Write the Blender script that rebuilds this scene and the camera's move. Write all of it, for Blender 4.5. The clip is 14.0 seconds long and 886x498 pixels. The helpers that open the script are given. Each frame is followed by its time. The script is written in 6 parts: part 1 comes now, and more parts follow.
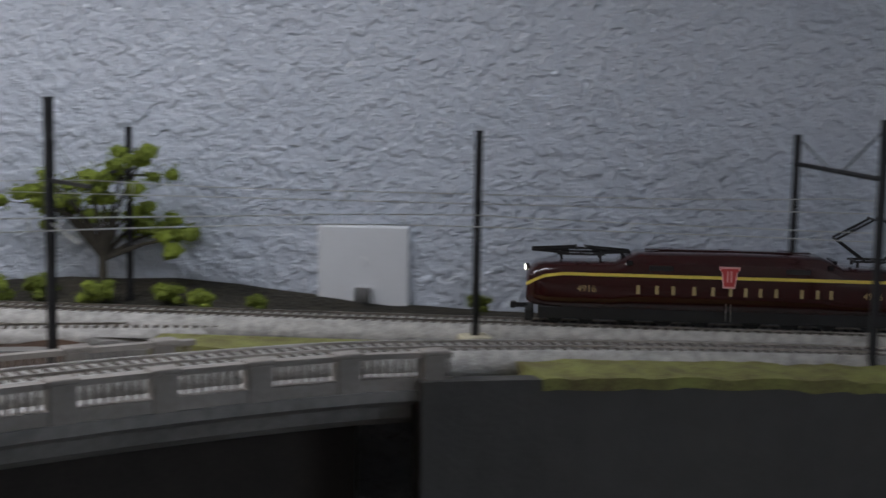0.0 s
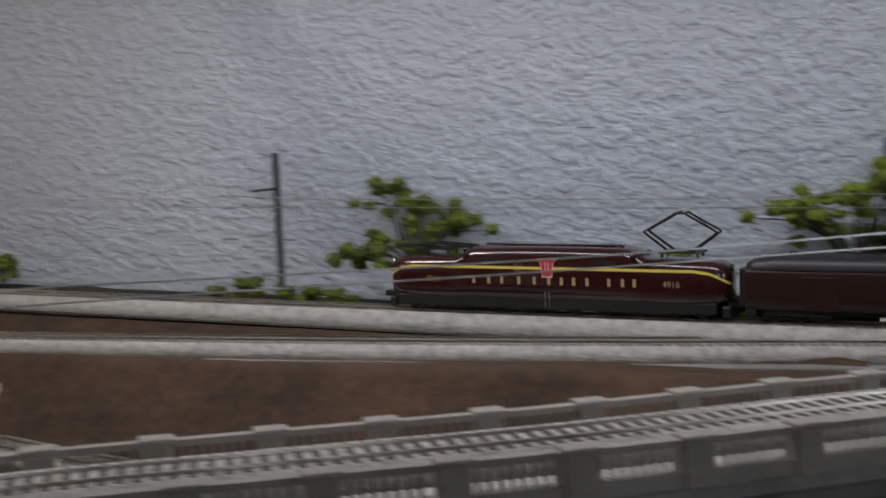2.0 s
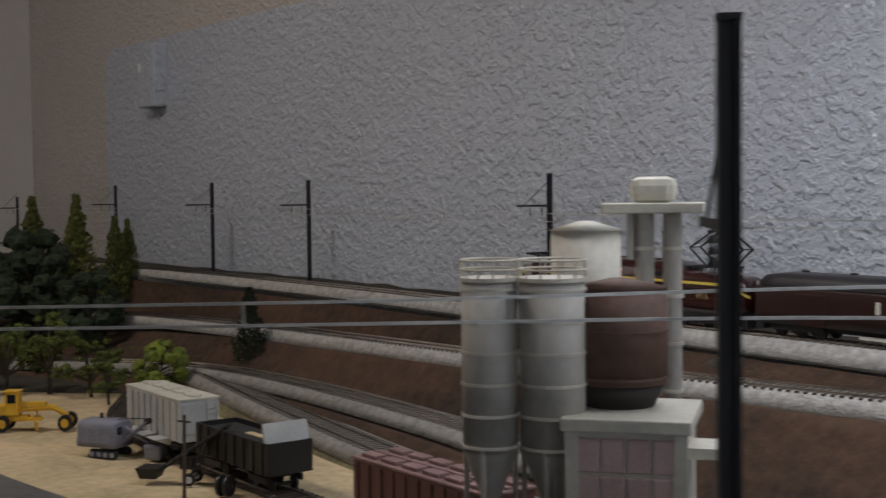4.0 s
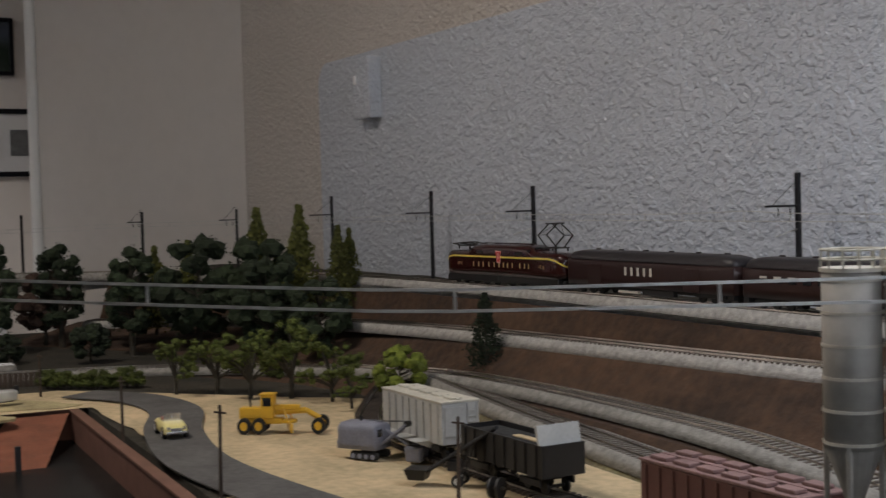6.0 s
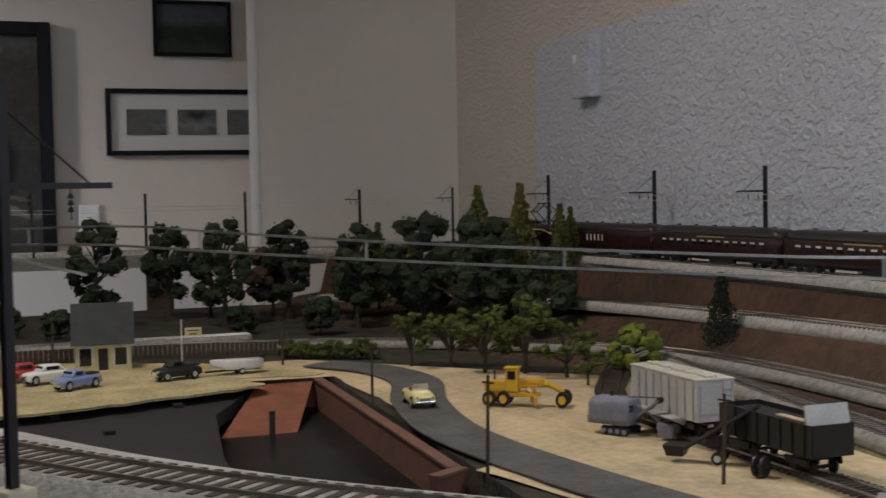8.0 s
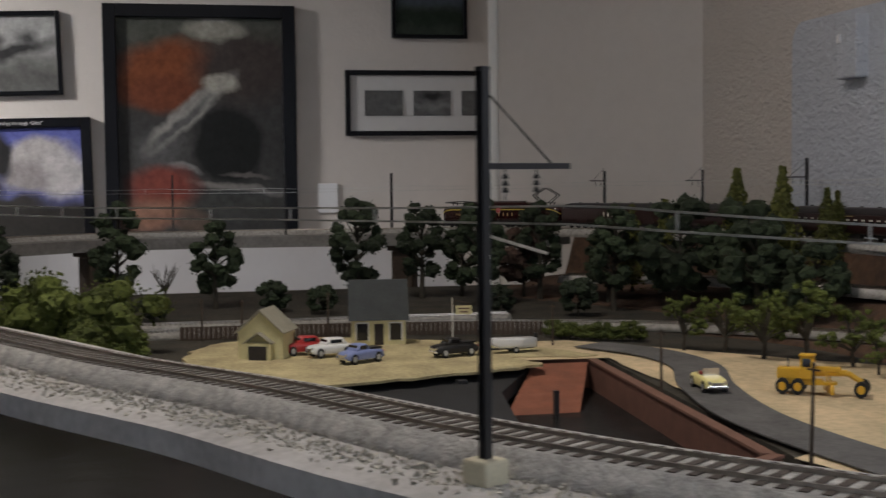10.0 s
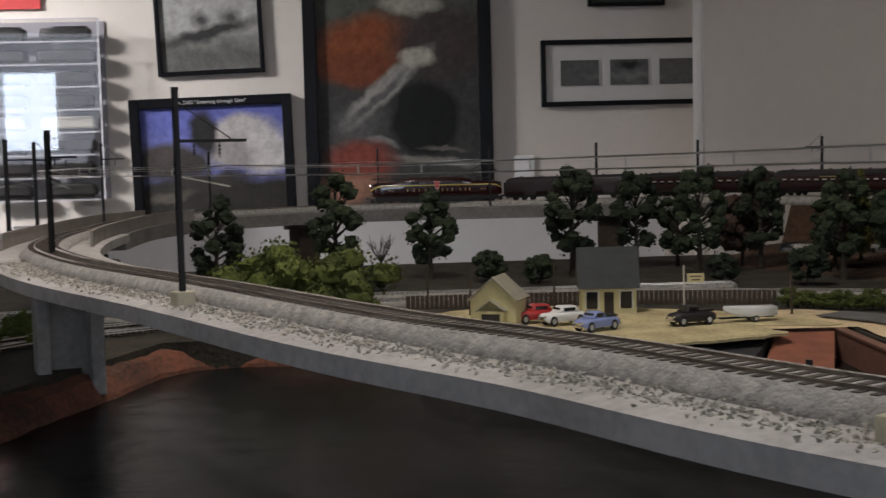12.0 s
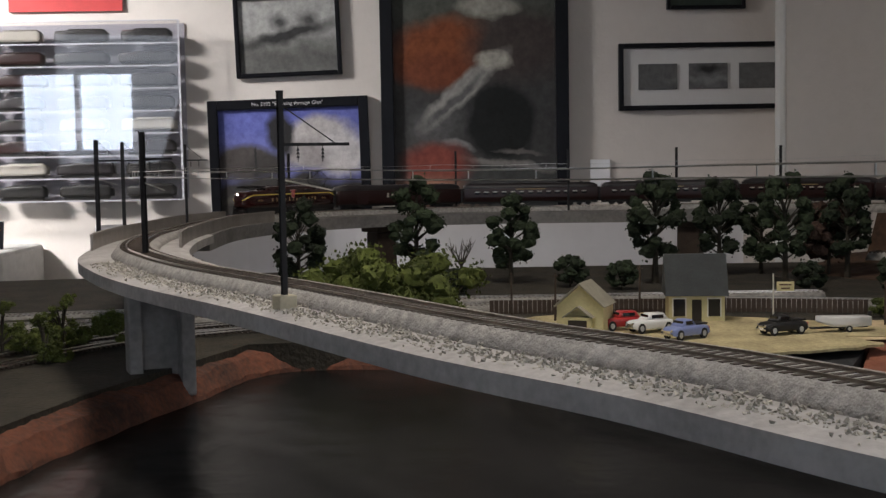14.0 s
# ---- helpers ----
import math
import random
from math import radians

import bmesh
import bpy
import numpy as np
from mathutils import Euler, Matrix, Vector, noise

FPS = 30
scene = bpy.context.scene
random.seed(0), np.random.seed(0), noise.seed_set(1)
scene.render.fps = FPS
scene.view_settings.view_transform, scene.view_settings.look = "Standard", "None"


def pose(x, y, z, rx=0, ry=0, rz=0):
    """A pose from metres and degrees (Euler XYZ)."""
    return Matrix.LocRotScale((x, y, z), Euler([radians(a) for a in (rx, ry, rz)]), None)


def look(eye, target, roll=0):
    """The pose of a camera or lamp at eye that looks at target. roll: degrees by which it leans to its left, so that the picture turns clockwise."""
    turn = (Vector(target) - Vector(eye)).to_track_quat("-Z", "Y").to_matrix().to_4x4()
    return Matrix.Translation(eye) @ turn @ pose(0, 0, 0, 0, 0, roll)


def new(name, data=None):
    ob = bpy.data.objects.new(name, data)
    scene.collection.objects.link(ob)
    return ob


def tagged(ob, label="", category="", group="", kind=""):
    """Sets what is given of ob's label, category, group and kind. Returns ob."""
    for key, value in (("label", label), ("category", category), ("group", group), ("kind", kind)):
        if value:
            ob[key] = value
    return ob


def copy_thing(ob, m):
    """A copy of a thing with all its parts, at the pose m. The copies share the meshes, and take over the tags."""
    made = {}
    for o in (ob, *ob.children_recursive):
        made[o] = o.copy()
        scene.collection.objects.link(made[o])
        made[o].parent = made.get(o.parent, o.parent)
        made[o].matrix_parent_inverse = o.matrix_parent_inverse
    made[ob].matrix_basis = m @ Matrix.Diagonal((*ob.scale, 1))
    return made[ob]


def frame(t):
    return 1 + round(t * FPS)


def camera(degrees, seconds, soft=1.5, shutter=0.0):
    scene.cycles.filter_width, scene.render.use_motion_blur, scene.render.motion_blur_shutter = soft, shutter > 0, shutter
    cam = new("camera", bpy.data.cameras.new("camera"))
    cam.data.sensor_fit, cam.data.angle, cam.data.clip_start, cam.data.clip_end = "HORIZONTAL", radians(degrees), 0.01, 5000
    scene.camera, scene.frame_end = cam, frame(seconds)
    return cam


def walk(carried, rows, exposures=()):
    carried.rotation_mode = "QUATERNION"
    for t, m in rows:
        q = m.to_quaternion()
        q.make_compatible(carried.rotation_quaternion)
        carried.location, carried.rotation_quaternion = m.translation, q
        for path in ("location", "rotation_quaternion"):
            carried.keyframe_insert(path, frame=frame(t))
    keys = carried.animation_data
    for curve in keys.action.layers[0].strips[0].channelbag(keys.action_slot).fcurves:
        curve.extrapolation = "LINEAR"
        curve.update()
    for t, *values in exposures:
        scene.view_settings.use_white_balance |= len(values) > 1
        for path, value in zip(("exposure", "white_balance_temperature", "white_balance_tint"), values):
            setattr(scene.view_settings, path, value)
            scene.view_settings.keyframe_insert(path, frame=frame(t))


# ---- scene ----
cam = camera(38.14, 14.0, soft=1.4, shutter=0.5)

PATH = [
    (0.00, pose(0.1484, 0.0321, 1.3500, 83.114, -1.060, 4.163)),
    (0.50, pose(0.1080, 0.0353, 1.3446, 82.807, -0.532, 9.644)),
    (1.00, pose(0.0622, 0.0266, 1.3451, 82.865, 0.223, 15.518)),
    (1.50, pose(0.0104, 0.0234, 1.3432, 83.533, 1.149, 21.295)),
    (2.00, pose(-0.0401, 0.0028, 1.3460, 84.237, 2.094, 25.581)),
    (2.50, pose(-0.0657, 0.1235, 1.3070, 86.923, 2.194, 38.939)),
    (3.00, pose(-0.1335, 0.1550, 1.3124, 87.384, 1.558, 46.879)),
    (5.50, pose(-0.2555, 0.0930, 1.3039, 88.031, 0.999, 58.837)),
    (6.00, pose(-0.2642, 0.0848, 1.3035, 88.100, 1.596, 61.395)),
    (6.50, pose(-0.2595, 0.0692, 1.3039, 88.301, 1.883, 63.651)),
    (7.00, pose(-0.2637, 0.0515, 1.3033, 88.153, 1.457, 65.608)),
    (9.50, pose(-0.2914, -0.0289, 1.3009, 86.675, 0.881, 76.000)),
    (10.00, pose(-0.2961, -0.0574, 1.3032, 86.723, 0.583, 78.458)),
    (10.50, pose(-0.3023, -0.0780, 1.2976, 86.879, 1.021, 80.793)),
    (11.00, pose(-0.3144, -0.0955, 1.2959, 86.521, 1.076, 82.574)),
    (11.50, pose(-0.3180, -0.1104, 1.2943, 86.097, 1.573, 84.300)),
    (12.00, pose(-0.3283, -0.1214, 1.2925, 85.791, 1.466, 86.080)),
    (12.50, pose(-0.3295, -0.1369, 1.2941, 85.714, 1.261, 87.462)),
    (13.00, pose(-0.3248, -0.1413, 1.2959, 85.886, 1.098, 88.336)),
    (13.50, pose(-0.3283, -0.1439, 1.2950, 85.960, 1.221, 88.777)),
    (14.00, pose(-0.3366, -0.1440, 1.2947, 85.962, 0.990, 89.065)),
]
walk(cam, PATH, exposures=[(0.0, -0.35, 6500, 10), (1.5, -0.50, 6850, 10), (3.0, -0.56, 6650, 10), (5.5, -0.24, 6600, 10), (7.0, -0.10, 6600, 10), (10.0, -0.1, 6500, 10), (12.5, -0.05, 6500, 10), (14.0, -0.05, 6500, 10)])

# ---- light ----
world = bpy.data.worlds.new("world")
scene.world = world
world.use_nodes = True
world.node_tree.nodes["Background"].inputs[0].default_value = (0.30, 0.36, 0.50, 1)
world.node_tree.nodes["Background"].inputs[1].default_value = 0.01


def area_lamp(name, eye, target, sx, sy, power, colour, spread=180):
    data = bpy.data.lights.new(name, "AREA")
    data.shape, data.size, data.size_y, data.energy, data.color, data.spread = "RECTANGLE", sx, sy, power, colour, radians(spread)
    ob = new(name, data)
    ob.matrix_world = look(eye, target)
    return ob


area_lamp("strip_lamp_light", (-0.42, 0.64, 1.590), (-0.42, 0.67, 0.0), 0.95, 0.05, 3.6, (0.84, 0.89, 1.0))
area_lamp("window_daylight", (2.10, 0.10, 1.55), (-1.0, 0.4, 1.3), 0.7, 0.9, 0.6, (0.72, 0.82, 1.0))
area_lamp("window_daylight_far", (2.10, -2.25, 1.75), (-3.0, -0.9, 1.3), 0.9, 0.9, 2.6, (0.80, 0.86, 1.0))
area_lamp("ceiling_lamp_light", (-1.45, -0.15, 2.36), (-1.42, 0.22, 0.0), 0.3, 0.3, 9.6, (1.0, 0.92, 0.85), 164)
area_lamp("ceiling_lamp_light_left", (-2.7, -2.3, 2.36), (-3.78, -1.26, 1.34), 0.4, 0.4, 36, (1.0, 0.97, 0.96), 76)


# ---- materials ----
def material(name, colour, rough=0.7, metal=0.0, vary=0.25, scale=40.0, bump=0.0, bump_scale=300.0, colour2=None, spec=0.5, island=0.0, coat=0.0):
    """Principled surface: two-scale colour variation, fine relief, optional variation between pieces."""
    mt = bpy.data.materials.new(name)
    mt.use_nodes = True
    nt = mt.node_tree
    nd, ln = nt.nodes, nt.links
    bsdf = nd["Principled BSDF"]
    bsdf.inputs["Roughness"].default_value = rough
    bsdf.inputs["Metallic"].default_value = metal
    bsdf.inputs["Specular IOR Level"].default_value = spec
    bsdf.inputs["Coat Weight"].default_value = coat
    tc = nd.new("ShaderNodeTexCoord")
    big = nd.new("ShaderNodeTexNoise")
    big.inputs["Scale"].default_value = scale
    big.inputs["Detail"].default_value = 5
    fine = nd.new("ShaderNodeTexNoise")
    fine.inputs["Scale"].default_value = scale * 9
    fine.inputs["Detail"].default_value = 3
    for n in (big, fine):
        ln.new(tc.outputs["Object"], n.inputs["Vector"])
    mixf = nd.new("ShaderNodeMath")
    mixf.operation = "MULTIPLY_ADD"
    mixf.inputs[1].default_value = 0.4
    ln.new(fine.outputs["Fac"], mixf.inputs[0])
    sub = nd.new("ShaderNodeMath")
    sub.operation = "MULTIPLY"
    sub.inputs[1].default_value = 0.6
    ln.new(big.outputs["Fac"], sub.inputs[0])
    ln.new(sub.outputs[0], mixf.inputs[2])
    ramp = nd.new("ShaderNodeValToRGB")
    c2 = colour2 or tuple(c * (1 - vary) for c in colour)
    c1 = tuple(min(1.0, c * (1 + vary * 0.6)) for c in colour)
    ramp.color_ramp.elements[0].position, ramp.color_ramp.elements[1].position = 0.36, 0.64
    ramp.color_ramp.elements[0].color = (*c2, 1)
    ramp.color_ramp.elements[1].color = (*c1, 1)
    ln.new(mixf.outputs[0], ramp.inputs[0])
    out = ramp.outputs[0]
    if island:
        info = nd.new("ShaderNodeObjectInfo")
        geo = nd.new("ShaderNodeNewGeometry")
        add = nd.new("ShaderNodeMath")
        add.operation = "ADD"
        ln.new(info.outputs["Random"], add.inputs[0])
        ln.new(geo.outputs["Random Per Island"], add.inputs[1])
        rng = nd.new("ShaderNodeMapRange")
        rng.inputs["From Max"].default_value = 2.0
        rng.inputs["To Min"].default_value = 1 - island
        rng.inputs["To Max"].default_value = 1 + island
        ln.new(add.outputs[0], rng.inputs["Value"])
        hsv = nd.new("ShaderNodeHueSaturation")
        ln.new(rng.outputs["Result"], hsv.inputs["Value"])
        ln.new(out, hsv.inputs["Color"])
        out = hsv.outputs[0]
    ln.new(out, bsdf.inputs["Base Color"])
    if bump:
        nz = nd.new("ShaderNodeTexNoise")
        nz.inputs["Scale"].default_value = bump_scale
        nz.inputs["Detail"].default_value = 4
        ln.new(tc.outputs["Object"], nz.inputs["Vector"])
        bp = nd.new("ShaderNodeBump")
        bp.inputs["Strength"].default_value = 0.8
        bp.inputs["Distance"].default_value = bump
        ln.new(nz.outputs["Fac"], bp.inputs["Height"])
        ln.new(bp.outputs[0], bsdf.inputs["Normal"])
    return mt


def knockdown_wall(name, colour):
    """Semi-gloss painted plaster with a trowelled knockdown texture: flat raised islands over a finer orange peel."""
    mt = material(name, colour, 0.20, vary=0.05, scale=3.0, spec=0.9)
    nt = mt.node_tree
    nd, ln = nt.nodes, nt.links
    tc = nd.new("ShaderNodeTexCoord")

    def relief(scale, detail, low, high, distortion):
        nz = nd.new("ShaderNodeTexNoise")
        nz.inputs["Scale"].default_value = scale
        nz.inputs["Detail"].default_value = detail
        nz.inputs["Distortion"].default_value = distortion
        ln.new(tc.outputs["Object"], nz.inputs["Vector"])
        rg = nd.new("ShaderNodeMapRange")
        rg.interpolation_type = "SMOOTHSTEP"
        rg.inputs["From Min"].default_value, rg.inputs["From Max"].default_value = low, high
        ln.new(nz.outputs["Fac"], rg.inputs["Value"])
        return rg.outputs["Result"]

    islands, peel = relief(98, 3.0, 0.44, 0.60, 0.2), relief(210, 2.0, 0.35, 0.68, 0.2)
    add = nd.new("ShaderNodeMath")
    add.operation = "MULTIPLY_ADD"
    add.inputs[1].default_value = 0.45
    ln.new(peel, add.inputs[0])
    ln.new(islands, add.inputs[2])
    bp = nd.new("ShaderNodeBump")
    bp.inputs["Strength"].default_value = 0.85
    bp.inputs["Distance"].default_value = 0.0018
    ln.new(add.outputs[0], bp.inputs["Height"])
    ln.new(bp.outputs[0], nd["Principled BSDF"].inputs["Normal"])
    return mt


M = {
    "wall": knockdown_wall("wall_plaster", (0.60, 0.55, 0.50)),
    "sky_paint": knockdown_wall("pale_blue_plaster", (0.55, 0.585, 0.65)),
    "wall_smooth": material("wall_paint", (0.60, 0.555, 0.515), 0.6, vary=0.04, scale=4, bump=0.0008, bump_scale=90),
    "backdrop_white": material("white_panel", (0.82, 0.81, 0.83), 0.7, vary=0.03, scale=6),
    "trim": material("white_trim", (0.78, 0.77, 0.74), 0.4, vary=0.04, scale=10),
    "carpet": material("carpet", (0.16, 0.14, 0.12), 0.95, scale=60, bump=0.003),
    "ceiling": material("ceiling_paint", (0.72, 0.71, 0.68), 0.8, vary=0.05, bump=0.002, bump_scale=60),
    "plate": material("ivory_plastic", (0.72, 0.72, 0.73), 0.3, vary=0.03),
    "chrome": material("chrome", (0.75, 0.75, 0.76), 0.18, 1.0, vary=0.05),
    "rail": material("rail_steel", (0.42, 0.38, 0.33), 0.28, 1.0, vary=0.35, scale=30),
    "tie": material("tie_brown", (0.060, 0.044, 0.033), 0.8, vary=0.4, island=0.35),
    "ballast": material("ballast", (0.42, 0.40, 0.37), 0.9, vary=0.4, scale=160, bump=0.0016, bump_scale=420),
    "yard_ballast": material("dull_yard_ballast", (0.27, 0.255, 0.23), 0.9, vary=0.4, scale=140, bump=0.0012, bump_scale=420),
    "ballast_stone": material("ballast_stone", (0.44, 0.415, 0.355), 0.8, vary=0.4, scale=90, island=0.6),
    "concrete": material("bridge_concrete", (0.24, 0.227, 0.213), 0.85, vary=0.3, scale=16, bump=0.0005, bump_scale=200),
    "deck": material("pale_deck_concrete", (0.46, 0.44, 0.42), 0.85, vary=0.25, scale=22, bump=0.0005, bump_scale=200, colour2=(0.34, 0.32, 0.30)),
    "railing": material("railing_concrete", (0.29, 0.262, 0.235), 0.75, vary=0.2, scale=30, bump=0.0003),
    "block": material("pole_footing", (0.55, 0.50, 0.36), 0.8, vary=0.15, scale=60),
    "pole": material("pole_black", (0.012, 0.011, 0.012), 0.6, vary=0.4, scale=60),
    "wire": material("nickel_wire", (0.55, 0.55, 0.52), 0.3, 0.9, vary=0.2),
    "dirt": material("brown_hillside", (0.076, 0.041, 0.023), 0.95, vary=0.45, scale=11, bump=0.004, bump_scale=70, colour2=(0.036, 0.021, 0.013)),
    "shelf": material("grass_earth", (0.17, 0.15, 0.075), 0.95, vary=0.5, scale=30, bump=0.003, bump_scale=200, colour2=(0.10, 0.075, 0.045)),
    "earth": material("dark_leafy_earth", (0.040, 0.033, 0.022), 0.95, vary=0.5, scale=26, bump=0.003, bump_scale=200, colour2=(0.016, 0.015, 0.010)),
    "sand": material("sand", (0.60, 0.46, 0.28), 0.95, vary=0.2, scale=14, bump=0.0010, bump_scale=400, colour2=(0.40, 0.32, 0.19)),
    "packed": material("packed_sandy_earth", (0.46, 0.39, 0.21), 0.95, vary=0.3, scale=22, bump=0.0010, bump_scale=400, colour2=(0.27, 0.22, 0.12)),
    "road": material("worn_asphalt", (0.105, 0.100, 0.095), 0.9, vary=0.35, scale=20, bump=0.0004),
    "grass": material("static_grass", (0.23, 0.24, 0.07), 0.95, vary=0.4, scale=60, bump=0.003, bump_scale=500, colour2=(0.15, 0.12, 0.05)),
    "board": material("grey_board", (0.062, 0.058, 0.053), 0.7, vary=0.2, scale=6, bump=0.0005),
    "water": material("dark_resin_water", (0.017, 0.0165, 0.016), 0.24, vary=0.5, scale=7, bump=0.0022, bump_scale=26, colour2=(0.007, 0.007, 0.007), spec=0.2),
    "bank": material("red_clay_bank", (0.145, 0.050, 0.026), 0.9, vary=0.5, scale=20, bump=0.004, bump_scale=90, colour2=(0.050, 0.026, 0.018)),
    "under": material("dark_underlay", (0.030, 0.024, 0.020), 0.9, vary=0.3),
    "tuscan": material("tuscan_red_gloss", (0.034, 0.0055, 0.0055), 0.20, vary=0.12, scale=40, coat=0.6),
    "car_tuscan": material("tuscan_red_car", (0.026, 0.0085, 0.0075), 0.34, vary=0.15, scale=30),
    "car_roof": material("car_roof_black", (0.024, 0.020, 0.022), 0.42, vary=0.2),
    "black": material("running_gear_black", (0.012, 0.011, 0.011), 0.5, vary=0.3),
    "gold": material("gold_paint", (0.72, 0.56, 0.10), 0.4, vary=0.08),
    "cream": material("cream_lettering", (0.36, 0.28, 0.13), 0.5, vary=0.05),
    "red_paint": material("red_paint", (0.50, 0.05, 0.05), 0.4, vary=0.1),
    "pink": material("keystone_line", (0.75, 0.42, 0.40), 0.4, vary=0.05),
    "window_dark": material("dark_window", (0.015, 0.015, 0.017), 0.08, vary=0.1),
    "shade": material("pale_window_shade", (0.60, 0.56, 0.48), 0.5, vary=0.1),
    "lamp": material("headlight_lens", (0.9, 0.85, 0.7), 0.2),
    "bark": material("bark", (0.050, 0.042, 0.030), 0.95, vary=0.4, scale=120, bump=0.0006),
    "leaf_light": material("bright_foliage", (0.150, 0.185, 0.022), 0.9, vary=0.4, scale=200, island=0.5, bump=0.0008),
    "leaf_dark": material("dark_foliage", (0.022, 0.033, 0.014), 0.95, vary=0.4, scale=200, island=0.5, bump=0.0008),
    "leaf_mid": material("mid_foliage", (0.088, 0.108, 0.020), 0.95, vary=0.4, scale=200, island=0.5, bump=0.0008),
    "leaf_fir": material("conifer_foliage", (0.115, 0.120, 0.028), 0.95, vary=0.4, scale=200, island=0.5),
    "leaf_red": material("russet_foliage", (0.060, 0.034, 0.024), 0.95, vary=0.4, scale=200, island=0.5),
    "silo": material("silo_grey", (0.40, 0.375, 0.33), 0.55, vary=0.15, scale=25),
    "silo_white": material("weathered_white", (0.58, 0.545, 0.46), 0.6, vary=0.18, scale=30),
    "rust": material("rusty_tank", (0.12, 0.066, 0.046), 0.7, vary=0.35, scale=25, bump=0.0004),
    "pinkbrick": material("pale_pink_brick", (0.56, 0.40, 0.37), 0.8, vary=0.18, scale=60),
    "brick": material("red_brick", (0.135, 0.058, 0.038), 0.85, vary=0.25, scale=60, bump=0.0004, bump_scale=500),
    "brick_cap": material("brick_coping", (0.17, 0.082, 0.055), 0.8, vary=0.2, scale=40),
    "red_tile": material("red_tile_roof", (0.22, 0.075, 0.040), 0.75, vary=0.25, scale=40, bump=0.0005, bump_scale=300),
    "tar": material("black_roofing", (0.015, 0.015, 0.016), 0.8, vary=0.35, scale=20, bump=0.0004),
    "yellow": material("yellow_enamel", (0.70, 0.40, 0.03), 0.4, vary=0.12, scale=60),
    "pale_yellow": material("pale_yellow_paint", (0.78, 0.68, 0.28), 0.3, vary=0.06),
    "case_back": material("grey_case_back", (0.30, 0.29, 0.33), 0.6, vary=0.06, scale=6),
    "acrylic_edge": material("polished_acrylic_edge", (0.50, 0.50, 0.54), 0.25, vary=0.05),
    "grey_machine": material("grey_machine", (0.21, 0.215, 0.26), 0.6, vary=0.2, scale=60),
    "hopper_grey": material("hopper_grey", (0.46, 0.46, 0.44), 0.5, vary=0.15, scale=40),
    "boxcar": material("oxide_boxcar", (0.10, 0.040, 0.034), 0.6, vary=0.2, scale=40),
    "oxide": material("oxide_roof", (0.22, 0.13, 0.12), 0.7, vary=0.3, scale=40),
    "coal": material("coal_load", (0.02, 0.02, 0.02), 0.8, vary=0.5, scale=300, bump=0.002),
    "tyre": material("rubber", (0.015, 0.015, 0.015), 0.8),
    "blue": material("pickup_blue", (0.22, 0.27, 0.50), 0.3, vary=0.08, coat=0.4),
    "white_car": material("white_enamel", (0.75, 0.75, 0.73), 0.3, vary=0.05, coat=0.4),
    "red_car": material("red_enamel", (0.42, 0.03, 0.03), 0.3, vary=0.08, coat=0.4),
    "cream_wall": material("cream_clapboard", (0.58, 0.52, 0.28), 0.7, vary=0.12, scale=50),
    "grey_roof": material("grey_shingle", (0.032, 0.036, 0.036), 0.8, vary=0.25, scale=60),
    "tan_roof": material("tan_shingle", (0.27, 0.25, 0.19), 0.85, vary=0.2, scale=60),
    "wood": material("weathered_wood", (0.060, 0.042, 0.030), 0.9, vary=0.3, scale=60, island=0.3),
    "sign_white": material("sign_white", (0.70, 0.68, 0.60), 0.6, vary=0.1),
    "frame_black": material("black_frame", (0.007, 0.007, 0.009), 0.3, vary=0.2, scale=8, spec=0.12),
    "mat": material("picture_mat", (0.55, 0.54, 0.53), 0.7, vary=0.03),
    "spine": material("steel_switch", (0.5, 0.5, 0.5), 0.4),
    "green_tool": material("green_plastic", (0.05, 0.22, 0.05), 0.4),
    "lacquer": material("lacquered_edge", (0.10, 0.035, 0.02), 0.25, vary=0.3, scale=10),
}
M["water"].node_tree.nodes["Principled BSDF"].inputs["IOR"].default_value = 1.22


def glass(name, rough, alpha_mix):
    mt = bpy.data.materials.new(name)
    mt.use_nodes = True
    nd, ln = mt.node_tree.nodes, mt.node_tree.links
    nd.clear()
    out = nd.new("ShaderNodeOutputMaterial")
    mix = nd.new("ShaderNodeMixShader")
    tr = nd.new("ShaderNodeBsdfTransparent")
    gl = nd.new("ShaderNodeBsdfGlossy")
    gl.inputs["Roughness"].default_value = rough
    mix.inputs[0].default_value = alpha_mix
    ln.new(tr.outputs[0], mix.inputs[1])
    ln.new(gl.outputs[0], mix.inputs[2])
    ln.new(mix.outputs[0], out.inputs[0])
    return mt


def glow(name, colour, strength):
    mt = bpy.data.materials.new(name)
    mt.use_nodes = True
    bsdf = mt.node_tree.nodes["Principled BSDF"]
    bsdf.inputs["Base Color"].default_value = (*colour, 1)
    bsdf.inputs["Emission Color"].default_value = (*colour, 1)
    bsdf.inputs["Emission Strength"].default_value = strength
    return mt


M["acrylic"] = glass("clear_acrylic", 0.02, 0.055)
M["acrylic_front"] = glass("clear_acrylic_front", 0.02, 0.10)
M["pane"] = glass("window_pane", 0.02, 0.06)
M["headlight"] = glow("lit_headlight", (1.0, 0.88, 0.66), 14)
M["sky"] = glow("bright_sky", (0.74, 0.84, 1.0), 6)
M["lampshade"] = glow("lit_lamp_diffuser", (1.0, 0.86, 0.68), 2)


# ---- mesh helpers ----
def part(name, bm, mat, parent=None, label=""):
    me = bpy.data.meshes.new(name)
    bm.to_mesh(me)
    bm.free()
    me.materials.append(M[mat])
    ob = new(name, me)
    ob.parent = parent
    if label:
        ob["label"] = label
    return ob


